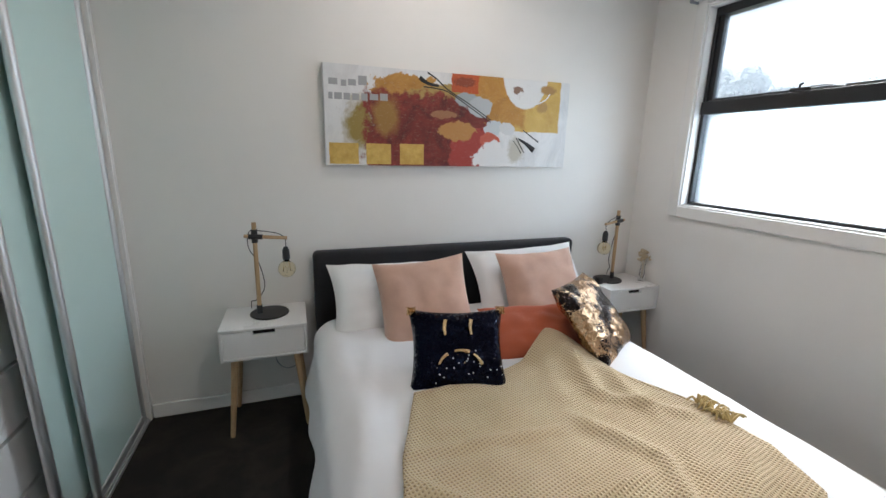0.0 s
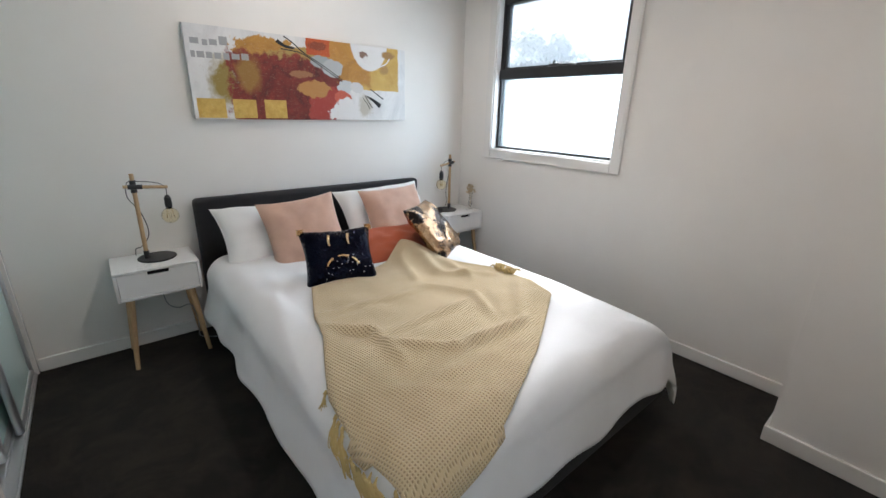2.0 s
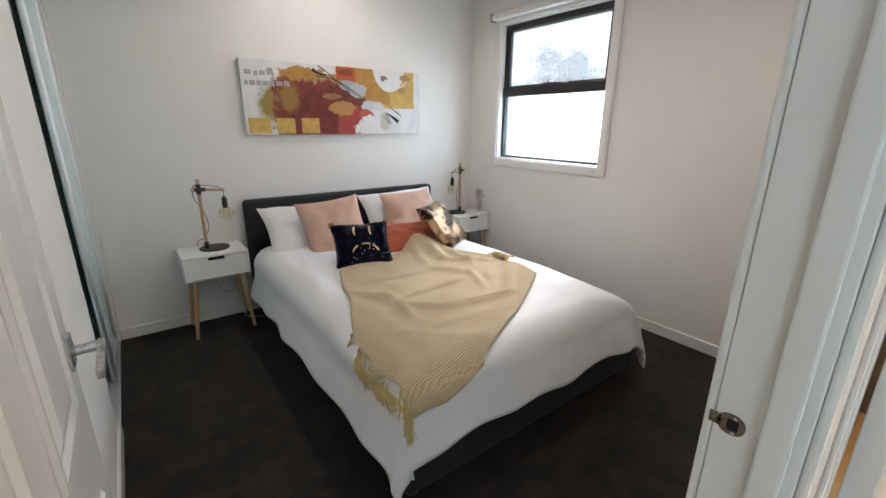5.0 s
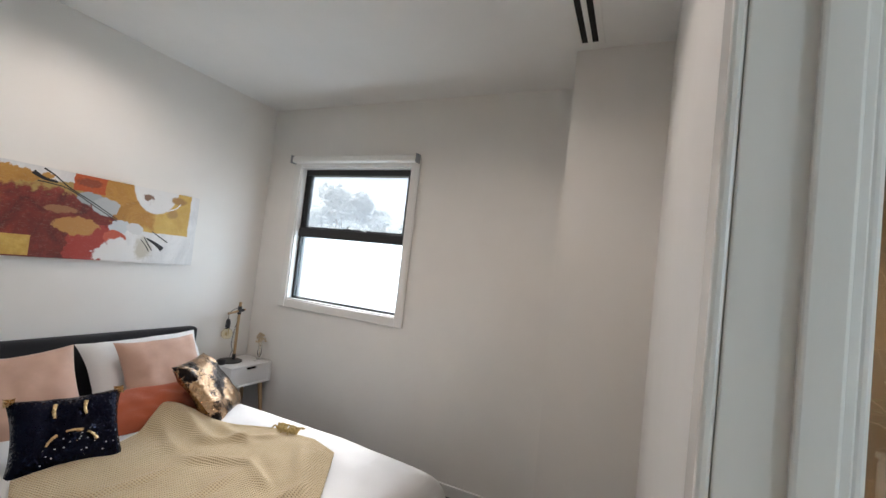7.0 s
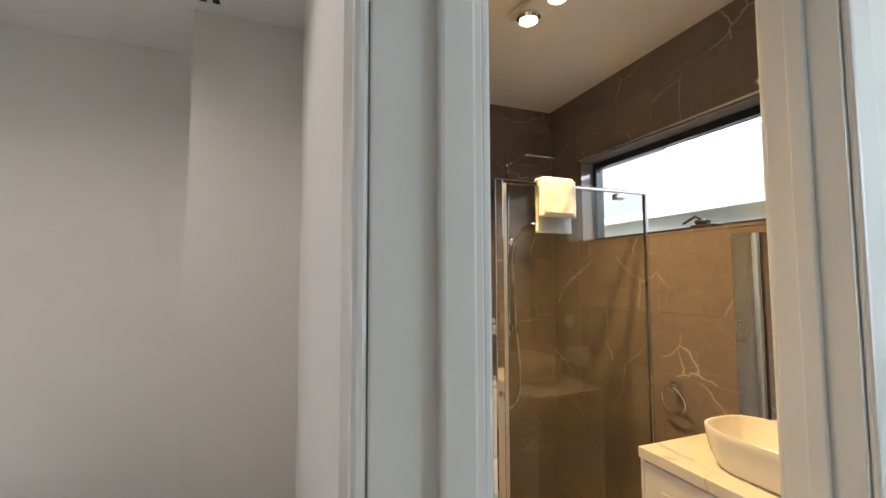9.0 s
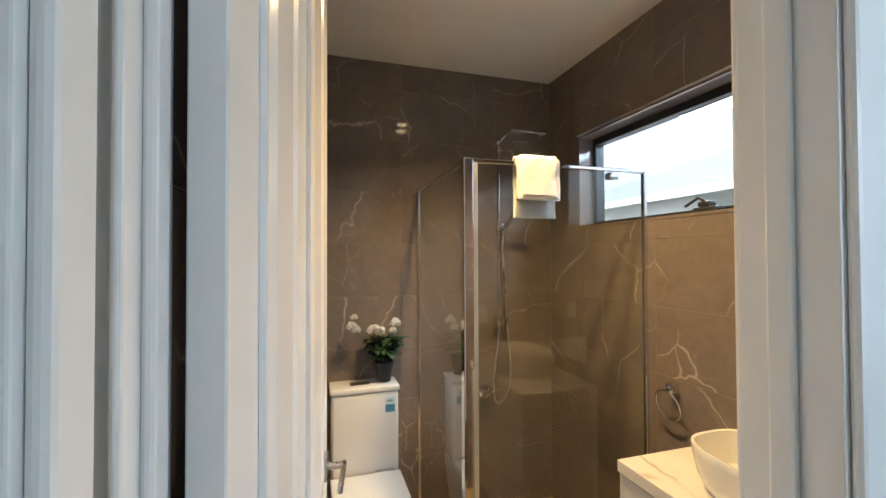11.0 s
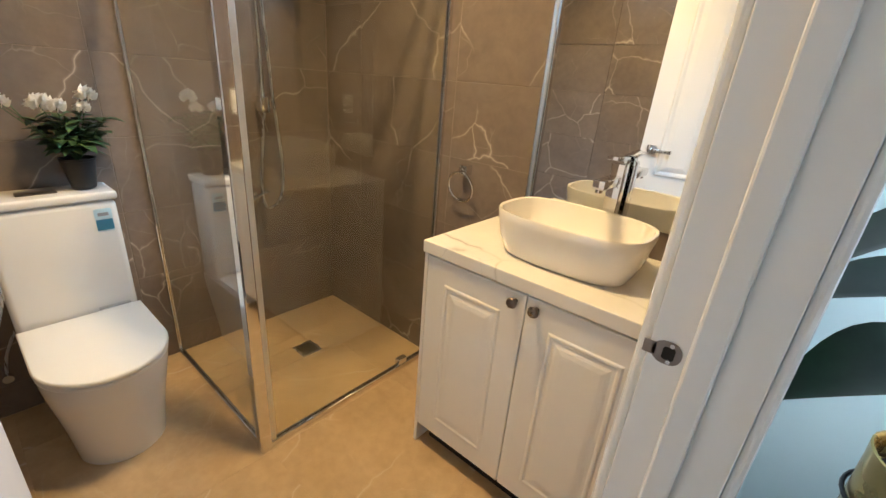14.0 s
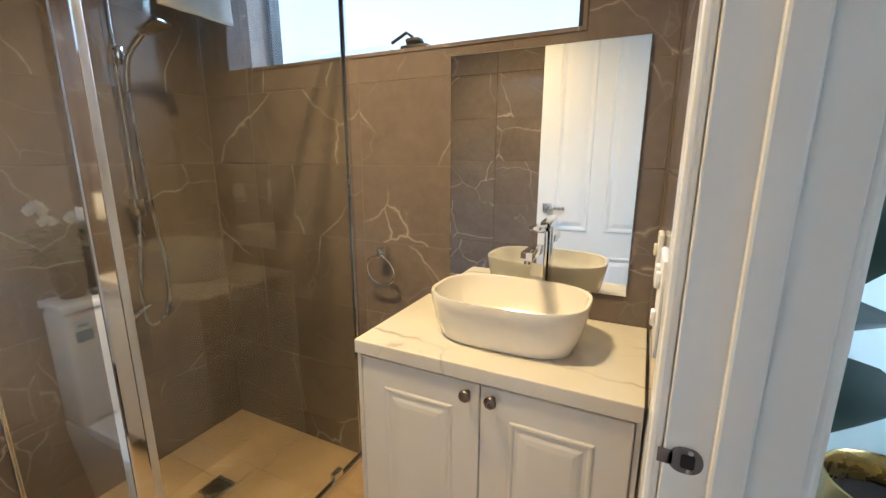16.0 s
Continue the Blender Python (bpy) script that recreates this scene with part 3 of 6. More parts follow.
ROWS = [(0.20, 0.72), (0.90, 2.20)]
DOOR1 = panel_door("door_bedroom", 0.785, 2.365, 0.036, pose(-2.872, -3.044, 0.004, 0, 0, 90.5), "white gloss panelled bedroom door standing open against the wall", 0.985, [(0.10, 0.34), (0.445, 0.685)], ROWS)
DOOR2 = panel_door("door_bathroom", 0.738, 2.365, 0.036, pose(-1.952, -3.2125, 0.004, 0, 0, -8.4), "white gloss panelled bathroom door standing open", 1.03, [(0.100, 0.315), (0.415, 0.63)], [(0.20, 0.72), (0.88, 2.20)])
for hz in (0.22, 1.203, 2.15):
    hinge(DOOR2, pose(-0.0005, 0.040, hz, 0, 0, -90))
    hinge(DOOR1, pose(-0.0005, 0.040, hz, 0, 0, -90))


# windows
def sash_window():
    """Black aluminium awning-over-fixed window of the bedroom; its plane is x = 0.07."""
    root = thing("window_1", Matrix(), "black aluminium framed awning window over a frosted fixed pane", "window", "", "structure")
    y0, y1, z0, z1 = -1.435, -0.365, 1.078, 2.19
    for nm, b in (("reveal", box(-0.005, 0.15, y0, y1, z0, z0 + 0.014, 0.002)), ("reveal", box(-0.005, 0.15, y0, y1, z1 - 0.014, z1, 0.002)),
                  ("reveal", box(-0.005, 0.15, y0, y0 + 0.014, z0 + 0.014, z1 - 0.014, 0.002)), ("reveal", box(-0.005, 0.15, y1 - 0.014, y1, z0 + 0.014, z1 - 0.014, 0.002))):
        part(nm, b, M_TRIM, root, "", False)
    a = 0.062
    for b in (box(-0.018, -0.0005, y0 - a, y0 + 0.004, z0 - a, z1 + a, 0.004), box(-0.018, -0.0005, y1 - 0.004, y1 + a, z0 - a, z1 + a, 0.004),
              box(-0.018, -0.0005, y0 + 0.0045, y1 - 0.0045, z0 - a, z0 + 0.004, 0.004), box(-0.018, -0.0005, y0 + 0.0045, y1 - 0.0045, z1 - 0.004, z1 + a, 0.004)):
        part("architrave", b, M_TRIM, root, "", False)
    yi0, yi1, zi0, zi1 = y0 + 0.015, y1 - 0.015, z0 + 0.015, z1 - 0.015
    zm = 1.646
    f = part("window_frame", box(0.045, 0.115, yi0, yi1, zi0, zi0 + 0.016, 0.003), M_BLACK, root, "black aluminium window frame", False)
    for b in (box(0.045, 0.115, yi0, yi1, zi1 - 0.045, zi1, 0.003), box(0.045, 0.115, yi0, yi0 + 0.020, zi0 + 0.016, zi1 - 0.045, 0.003),
              box(0.045, 0.115, yi1 - 0.020, yi1, zi0 + 0.016, zi1 - 0.045, 0.003), box(0.035, 0.115, yi0, yi1, zm - 0.036, zm + 0.036, 0.004)):
        part("frame_bar", b, M_BLACK, f, "", False)
    for b in (box(0.055, 0.095, yi0 + 0.020, yi0 + 0.05, zm + 0.036, zi1 - 0.045, 0.003), box(0.055, 0.095, yi1 - 0.05, yi1 - 0.020, zm + 0.036, zi1 - 0.045, 0.003),
              box(0.055, 0.095, yi0 + 0.05, yi1 - 0.05, zm + 0.036, zm + 0.050, 0.003)):
        part("sash_bar", b, M_BLACK, f, "", False)
    g1 = part("pane", box(0.072, 0.078, yi0 + 0.05, yi1 - 0.05, zm + 0.050, zi1 - 0.045), M_GLARE_VEIL, root, "clear glass upper pane with a painted-in glare veil", False)
    g2 = part("frosted_pane", box(0.078, 0.084, yi0 + 0.020, yi1 - 0.020, zi0 + 0.016, zm - 0.036), M_FROST, root, "white frosted lower pane", False)
    for g in (g1, g2):
        g.visible_shadow = False
    w = part("winder", join(box(0.018, 0.045, -0.93, -0.85, zm + 0.036, zm + 0.052, 0.005), tube([(0.026, -0.89, zm + 0.046), (0.018, -0.895, zm + 0.062), (0.012, -0.91, zm + 0.066)], 0.005)), M_BLACKPL, root, "black chain winder")
    part("winder_arm", tube([(0.03, -0.93, zm + 0.05), (0.025, -0.99, zm + 0.052), (0.04, -1.06, zm + 0.04)], 0.004), M_STEEL, w)
    return root


sash_window()

blind = thing("roller_blind", Matrix(), "white roller blind rolled up above the window with a bead chain", "blind")
part("head_box", box(-0.075, -0.0185, -1.487, -0.315, 2.209, 2.262, 0.016, 4), M_WHITEPL, blind)
part("end_cap", box(-0.079, -0.0185, -1.499, -1.4875, 2.202, 2.269, 0.004), M_GREYPL, blind, "grey plastic end cap")
part("end_cap", box(-0.079, -0.0185, -0.3145, -0.303, 2.202, 2.269, 0.004), M_GREYPL, blind, "grey plastic end cap")
part("cord", tube([(-0.05, -1.494, 2.207), (-0.046, -1.497, 1.7), (-0.04, -1.498, 1.20), (-0.034, -1.49, 1.185), (-0.03, -1.482, 1.2), (-0.036, -1.488, 1.7), (-0.05, -1.491, 2.207)], 0.0028, 6, 4), M_WHITEPL, blind, "thin white bead chain")

w2 = thing("window_2", Matrix(), "long black aluminium framed window high in the bathroom wall", "window", "", "structure")
X0, X1, Z0, Z1 = -1.675, -0.295, 1.72, 2.25
for b in (box(X0, X1, -4.92, -4.757, Z0, Z0 + 0.012), box(X0, X1, -4.92, -4.757, Z1 - 0.012, Z1), box(X0, X0 + 0.012, -4.92, -4.757, Z0 + 0.012, Z1 - 0.012), box(X1 - 0.012, X1, -4.92, -4.757, Z0 + 0.012, Z1 - 0.012)):
    part("reveal", b, M_TILE, w2, "brown tiled reveal", False)
fr2 = part("window_frame", box(X0 + 0.012, X1 - 0.012, -4.91, -4.85, Z0 + 0.012, Z0 + 0.034, 0.003), M_BLACK, w2, "black aluminium window frame", False)
for b in (box(X0 + 0.012, X1 - 0.012, -4.91, -4.85, Z1 - 0.05, Z1 - 0.012, 0.003), box(X0 + 0.012, X0 + 0.04, -4.91, -4.85, Z0 + 0.034, Z1 - 0.05, 0.003), box(X1 - 0.04, X1 - 0.012, -4.91, -4.85, Z0 + 0.034, Z1 - 0.05, 0.003)):
    part("frame_bar", b, M_BLACK, fr2, "", False)
pg = part("pane", box(X0 + 0.04, X1 - 0.04, -4.883, -4.877, Z0 + 0.034, Z1 - 0.05), M_GLASS, w2, "clear glass pane", False)
pg.visible_shadow = False
wd = part("winder", join(box(-1.13, -1.02, -4.85, -4.80, Z0 + 0.012, Z0 + 0.036, 0.006), box(-1.10, -1.04, -4.845, -4.80, Z0 + 0.036, Z0 + 0.060, 0.01)), M_BLACKPL, w2, "black chain winder")
part("winder_handle", tube([(-1.07, -4.81, Z0 + 0.06), (-1.05, -4.80, Z0 + 0.075), (-0.99, -4.795, Z0 + 0.045)], 0.006), M_BLACKPL, wd)
part("wall_trim", box(X0, X1, -4.759, -4.753, Z1 + 0.0005, Z1 + 0.010, 0.001), M_ALU, w2, "thin metal tile trim", False)

# unseen window made up to let daylight into the hall
hw = thing("added_hall_window", Matrix(), "white framed hall window, added out of view for daylight", "window", "", "structure")
for b in (box(-3.30, -3.22, -4.75, -4.71, 1.1, 2.2), box(-3.30, -3.22, -4.09, -4.05, 1.1, 2.2), box(-3.30, -3.22, -4.71, -4.09, 1.1, 1.14), box(-3.30, -3.22, -4.71, -4.09, 2.16, 2.2)):
    part("frame_bar", b, M_LACQ, hw, "", False)

# built-in wardrobe with two sliding doors
wr = thing("wardrobe", Matrix(), "built-in wardrobe with aqua glass sliding doors, part open", "wardrobe")
part("side_jamb", box(-3.06, -2.958, -0.0345, -0.002, 0.0, 2.47, 0.003), M_TRIM, wr, "white painted side jamb", False)
part("head_jamb", box(-3.06, -2.958, -1.08, -0.035, 2.42, 2.47, 0.003), M_TRIM, wr, "white painted head jamb", False)
part("floor_track", box(-3.055, -2.965, -1.08, -0.035, 0.0, 0.012, 0.002), M_ALU, wr, "twin aluminium floor track", False)
for tx in (-3.05, -3.012, -2.974):
    part("track_rail", box(tx - 0.003, tx + 0.003, -1.08, -0.035, 0.012, 0.022, 0.001), M_ALU, wr, "", False)


def sliding_door(x, y0, y1, nm):
    d = part(nm, box(x - 0.004, x + 0.004, y0 + 0.01, y1 - 0.01, 0.05, 2.38), M_PAINTGLASS, wr, "aqua back-painted glass sliding door", False)
    for a, c in ((y0, y0 + 0.036), (y1 - 0.036, y1)):
        st = lathe([(0.0, 0.02), (0.018, 0.0205), (0.018, 2.4095), (0.0, 2.41)], 20)
        part("stile", moved(st, Matrix.Translation((x + 0.002, (a + c) / 2, 0)) @ Matrix.Diagonal((0.85, 1, 1, 1))), M_ALU, d, "rounded satin aluminium stile")
    for z0, z1 in ((0.02, 0.055), (2.375, 2.41)):
        part("rail", box(x - 0.012, x + 0.012, y0 + 0.03, y1 - 0.03, z0, z1, 0.003), M_ALU, d, "", False)


sliding_door(-3.028, -0.755, -0.30, "sliding_door")
sliding_door(-2.990, -0.592, -0.04, "sliding_door")
wd_ = thing("drawer_unit", Matrix(), "white laminate drawer unit inside the wardrobe", "drawers")
part("carcass", box(-3.64, -3.125, -1.29, -0.60, 0.0, 1.10, 0.002), M_LACQ, wd_, "", False)
for i in range(5):
    part("drawer_front", box(-3.122, -3.104, -1.285, -0.605, 0.03 + i * 0.215, 0.03 + i * 0.215 + 0.200, 0.003), M_LACQ, wd_, "", False)
part("top_shelf", box(-3.64, -3.09, -1.298, -0.05, 1.62, 1.64, 0.002), M_LACQ, wd_, "", False)

# ceiling fittings
# the third, in the hall, is an unseen fitting added for its fill
for dx, dy in ((-1.49, -2.12), (-1.49, -0.75), (-2.62, -4.2)):
    dlt = thing("downlight", pose(dx, dy, H), "small round recessed downlight, lit, in the ceiling", "downlight", "downlights")
    part("bezel", lathe([(0.030, -0.0005), (0.046, -0.0005), (0.047, -0.004), (0.044, -0.007), (0.036, -0.006), (0.030, -0.002)], 32), M_WHITEPL, dlt, "white bezel")
    part("lens", lathe([(0.0, -0.001), (0.0295, -0.001), (0.0295, -0.004), (0.0, -0.0045)], 24), M_GLOW, dlt, "glowing lens")

vent = thing("ceiling_vent", Matrix(), "white linear slot air diffuser in the ceiling", "air vent")
VX0, VX1 = -1.75, -0.505
for y0, y1 in ((-2.735, -2.706), (-2.678, -2.655), (-2.627, -2.598)):
    part("slat", box(VX0, VX1, y0, y1, H - 0.007, H - 0.0005, 0.002), M_WHITEPL, vent, "", False)
for x0, x1 in ((VX0 - 0.02, VX0), (VX1, VX1 + 0.025)):
    part("end_bar", box(x0, x1, -2.735, -2.598, H - 0.007, H - 0.0005, 0.002), M_WHITEPL, vent, "", False)
part("backing", box(VX0, VX1, -2.706, -2.627, H - 0.0028, H - 0.0005), M_DARKGAP, vent, "black backing for the shaded slots", False)
part("divider", box(-1.16, -1.15, -2.706, -2.627, H - 0.006, H - 0.003), M_BLACKPL, vent, "", False)

hl = thing("bathroom_ceiling_light", pose(-1.0235, -3.986, H, 0, 0, 9), "white ceiling fitting with two warm glowing lamps", "ceiling light")
part("body", box(-0.155, 0.155, -0.065, 0.065, -0.028, -0.0005, 0.010, 3), M_WHITEPL, hl, "white plastic housing")
for sx in (-0.088, 0.088):
    part("reflector", lathe([(0.036, -0.027), (0.052, -0.028), (0.054, -0.040), (0.044, -0.052), (0.040, -0.050), (0.036, -0.030)], 32, sx), M_CHROME, hl, "polished lamp ring")
    part("lamp", lathe([(0.0, -0.030), (0.034, -0.031), (0.037, -0.044), (0.032, -0.056), (0.018, -0.064), (0.0, -0.066)], 28, sx), M_HEATGLOW, hl, "glowing warm lamp")


# tiled surfaces: each tile is a piece on its wall
TILES = {}


def tile_piece(parent, axis, at, proud, a0, a1, z0, z1, mat, nm="tile"):
    """One tile on a wall plane, facing the room (proud: signed thickness), or on the floor (axis 'z')."""
    g = 0.0003 if axis == "z" else 0.0012
    w, h = round(a1 - a0 - 2 * g, 4), round(z1 - z0 - 2 * g, 4)
    if w < 0.01 or h < 0.01:
        return
    key = (axis, w, h, proud, mat.name)
    if key not in TILES:
        b = {"x": lambda: box(min(0, proud), max(0, proud), -w / 2, w / 2, -h / 2, h / 2, 0.0009, 1),
             "y": lambda: box(-w / 2, w / 2, min(0, proud), max(0, proud), -h / 2, h / 2, 0.0009, 1),
             "z": lambda: box(-w / 2, w / 2, -h / 2, h / 2, min(0, proud), max(0, proud), 0.0009, 1)}[axis]()
        me = bpy.data.meshes.new(nm)
        bmesh.ops.recalc_face_normals(b, faces=b.faces)
        b.to_mesh(me)
        b.free()
        me.materials.append(mat)
        TILES[key] = me
    o = new(nm, TILES[key])
    ca, cz = (a0 + a1) / 2, (z0 + z1) / 2
    o.location = {"x": (at, ca, cz), "y": (ca, at, cz), "z": (ca, cz, at)}[axis]
    o.parent = parent


def tile_wall(parent, axis, at, proud, a0, a1, z0, z1, a_ref, z_ref, tw, th, holes=(), mat=None):
    """Stacked tiles over a rectangle, cut round openings."""
    i0, i1 = math.floor((a0 - a_ref) / tw), math.ceil((a1 - a_ref) / tw)
    j0, j1 = math.floor((z0 - z_ref) / th), math.ceil((z1 - z_ref) / th)
    for i in range(i0, i1):
        for j in range(j0, j1):
            todo = [(max(a0, a_ref + i * tw), min(a1, a_ref + (i + 1) * tw), max(z0, z_ref + j * th), min(z1, z_ref + (j + 1) * th))]
            for h in holes:
                nxt = []
                for p, q, r, s in todo:
                    if q <= h[0] or p >= h[1] or s <= h[2] or r >= h[3]:
                        nxt.append((p, q, r, s))
                        continue
                    for c in ((p, min(q, h[0]), r, s), (max(p, h[1]), q, r, s), (max(p, h[0]), min(q, h[1]), r, min(s, h[2])), (max(p, h[0]), min(q, h[1]), max(r, h[3]), s)):
                        if c[1] - c[0] > 0.01 and c[3] - c[2] > 0.01:
                            nxt.append(c)
                todo = nxt
            for p, q, r, s in todo:
                tile_piece(parent, axis, at, proud, p, q, r, s, mat or M_TILE)


def lay_tiles():
    ob = bpy.data.objects
    tile_wall(ob["wall_bathroom_south"], "y", -4.77, 0.01, -1.918, 0.018, 0.0, H, -0.26, 0.13, 0.6, 0.3, [(-1.676, -0.294, 1.719, 2.251)])
    tile_wall(ob["wall_bathroom_east"], "x", 0.03, -0.01, -4.758, -3.155, 0.0, H, -3.77, 0.13, 0.6, 0.3)
    tile_wall(ob["wall_bathroom_west"], "x", -1.93, 0.01, -4.758, -3.155, 0.0, H, -4.36, 0.13, 0.6, 0.3, [(-3.909, -3.155, -0.1, 2.406)])
    north = structure("wall_bathroom_north", box(-1.93, 0.03, -3.1445, -3.1405, 0.0, H), M_GROUT, "tiled bathroom wall behind the open door", "wall")
    tile_wall(north, "y", -3.1445, -0.01, -1.918, 0.018, 0.0, H, -0.26, 0.13, 0.6, 0.3)
    fl = structure("floor_bathroom", box(-1.99, 0.03, -4.77, -3.14, -0.09, -0.0012), M_GROUTF, "beige marble-look tiled bathroom floor", "floor")
    tile_wall(fl, "z", -0.012, 0.012, -1.99, 0.018, -4.758, -3.155, -0.83, -3.885, 0.6, 0.6, [(-0.42, -0.31, -4.385, -4.275)], M_FLOORTILE)

# ---------------------------------------------------------------- bedroom things
BX, TOPZ = -1.34, 0.555


def bend(s, flat, r, flare):
    """How a cloth laid over an edge turns: the way out and the way down for arc length s."""
    g, a = (1 if s >= 0 else -1), abs(s)
    if a <= flat:
        return s, 0.0
    a -= flat
    q = r * math.pi / 2
    if a <= q:
        t = a / r
        return g * (flat + r * math.sin(t)), r * (1 - math.cos(t))
    a -= q
    return g * (flat + r + flare * a), r + a * 0.96


def ease(a, b, x):
    t = min(1.0, max(0.0, (x - a) / (b - a)))
    return t * t * (3 - 2 * t)


def ridge(x, y, a, b, wide, high):
    """A soft fold along the line from a to b, dying out at its ends."""
    ax, ay = b[0] - a[0], b[1] - a[1]
    ln = math.hypot(ax, ay)
    t = ((x - a[0]) * ax + (y - a[1]) * ay) / (ln * ln)
    d = ((x - a[0]) * ay - (y - a[1]) * ax) / ln
    if t < -0.3 or t > 1.3 or abs(d) > 4 * wide:
        return 0.0
    return high * math.exp(-(d / wide) ** 2) * ease(-0.3, 0.2, t) * (1 - ease(0.8, 1.3, t))


SOFT = (((-0.95, -0.7), (-1.05, -2.0), 0.09, 0.010), ((-2.05, -0.9), (-1.95, -2.1), 0.05, 0.012), ((-1.95, -0.75), (-2.12, -1.5), 0.035, 0.010),
        ((-1.5, -2.12), (-0.9, -1.95), 0.05, 0.010), ((-1.9, -2.3), (-1.4, -2.12), 0.04, 0.008), ((-0.85, -1.2), (-0.75, -2.1), 0.05, 0.010))


def bed_surface(x, y, lift=0.0):
    """Where the bedding lies at the flat place (x, y) of the cover."""
    if x < BX:
        ox, dx = bend(x - BX, 0.70, 0.12, 0.30)
    else:
        ox, dx = bend(x - BX, 0.43 - 0.05 * ease(-1.55, -2.25, y), 0.36, 0.05)
    oy, dy = bend(-(y + 1.2), 0.90, 0.12, 0.22)
    drop = max(dx, dy) + 0.35 * min(dx, dy)
    w = noise.noise(Vector((x * 2.1, y * 2.1, 3.0))) * 0.012 + noise.noise(Vector((x * 5.5, y * 4.5, 9.0))) * 0.006
    w += sum(ridge(x, y, *s) for s in SOFT)
    ripple = 0.0
    if dx > 0.1:
        ripple = 0.030 * noise.noise(Vector((y * 4.2, x * 0.8, 1.0))) * ease(0.1, 0.2, dx)
    px_, py_ = BX + ox, -1.2 - oy
    if dx > 0.1:
        px_ += ripple * (1 if ox > 0 else -1) + (0.02 if ox < 0 else 0) * ease(0.1, 0.2, dx)
    if dy > 0.1:
        py_ += 0.035 * noise.noise(Vector((x * 4.0, 2.0, 5.0))) * ease(0.1, 0.2, dy)
    out = lift if max(dx, dy) < 0.05 or x > BX else 0.0
    side = lift - out
    return Vector((px_ + side * (1 if ox > 0 else -1) * (1 if dx >= dy else 0), py_ - side * (1 if dy > dx else 0), TOPZ - drop + w * (1.0 if drop < 0.1 else 0.4) + out))


def grid_mesh(fn, nu, nv, uvscale=None, plan=None):
    bm = bmesh.new()
    vs = [[bm.verts.new(fn(i / nu, j / nv)) for j in range(nv + 1)] for i in range(nu + 1)]
    lay = bm.loops.layers.uv.new("UVMap") if uvscale else None
    for i in range(nu):
        for j in range(nv):
            f = bm.faces.new((vs[i][j], vs[i + 1][j], vs[i + 1][j + 1], vs[i][j + 1]))
            if lay:
                for lp, (a, b) in zip(f.loops, ((i, j), (i + 1, j), (i + 1, j + 1), (i, j + 1))):
                    lp[lay].uv = plan(a / nu, b / nv) if plan else (a / nu * uvscale[0], b / nv * uvscale[1])
    return bm


def thicken(o, t):
    md = o.modifiers.new("thickness", "SOLIDIFY")
    md.thickness, md.offset = t, -1.0
    return o


bed = thing("bed", Matrix(), "queen bed with a charcoal upholstered base and headboard", "bed")
hb = box(-2.137, -0.543, -0.11, -0.018, 0.06, 0.85, 0.028, 4)
part("headboard", hb, M_CHARCOAL, bed, "charcoal fabric headboard")
part("base", box(-2.125, -0.60, -2.19, -0.112, 0.05, 0.27, 0.03, 3), M_CHARCOAL, bed, "charcoal fabric bed base")
part("mattress", box(-2.08, -0.88, -2.06, -0.114, 0.272, 0.47, 0.05, 4), M_PILLOW, bed, "white mattress")
for lx in (-2.06, -0.62):
    for ly in (-2.12, -0.2):
        part("leg", cyl(0.025, 0.03, 0.0, 0.052, 16, lx, ly), M_BLACKPL, bed)

dv = grid_mesh(lambda u, q: bed_surface(BX - 1.10 + (2.06 + 0.03 * noise.noise(Vector((q * 9, 4, 0)))) * u, -0.29 - (2.17 + 0.03 * noise.noise(Vector((u * 8, 2, 0)))) * q), 130, 140)
duvet = single("duvet", dv, M_DUVET, "white cotton duvet cover draped over the bed with soft creases", "duvet")
thicken(duvet, 0.018)


def throw_edge(pts, n):
    """A smooth run through a few corner points."""
    pts = [Vector((*p, 0)) for p in pts]
    ln = [0.0]
    for a, b in zip(pts, pts[1:]):
        ln.append(ln[-1] + (b - a).length)

    def at(t):
        d = t * ln[-1]
        for i in range(len(pts) - 1):
            if d <= ln[i + 1] + 1e-9:
                return pts[i].lerp(pts[i + 1], (d - ln[i]) / (ln[i + 1] - ln[i]))
        return pts[-1]

    return at


E_TOP = throw_edge([(-1.86, -1.06), (-1.62, -1.05), (-1.40, -0.98), (-1.21, -0.85), (-1.13, -0.98), (-1.10, -1.16), (-0.99, -1.40)], 0)
E_BOT = throw_edge([(-2.13, -2.28), (-1.98, -2.29), (-1.80, -2.22), (-1.42, -2.03), (-1.02, -1.79)], 0)
E_LEFT = throw_edge([(-1.86, -1.06), (-1.97, -1.35), (-2.01, -1.52), (-2.13, -1.80), (-2.16, -2.02), (-2.13, -2.28)], 0)
E_RIGHT = throw_edge([(-0.99, -1.40), (-0.96, -1.62), (-1.02, -1.79)], 0)


def throw_plan(u, q):
    a, b, l, r = E_TOP(u), E_BOT(u), E_LEFT(q), E_RIGHT(q)
    c00, c10, c01, c11 = E_TOP(0), E_TOP(1), E_BOT(0), E_BOT(1)
    p = a * (1 - q) + b * q + l * (1 - u) + r * u - (c00 * (1 - u) * (1 - q) + c10 * u * (1 - q) + c01 * (1 - u) * q + c11 * u * q)
    return p


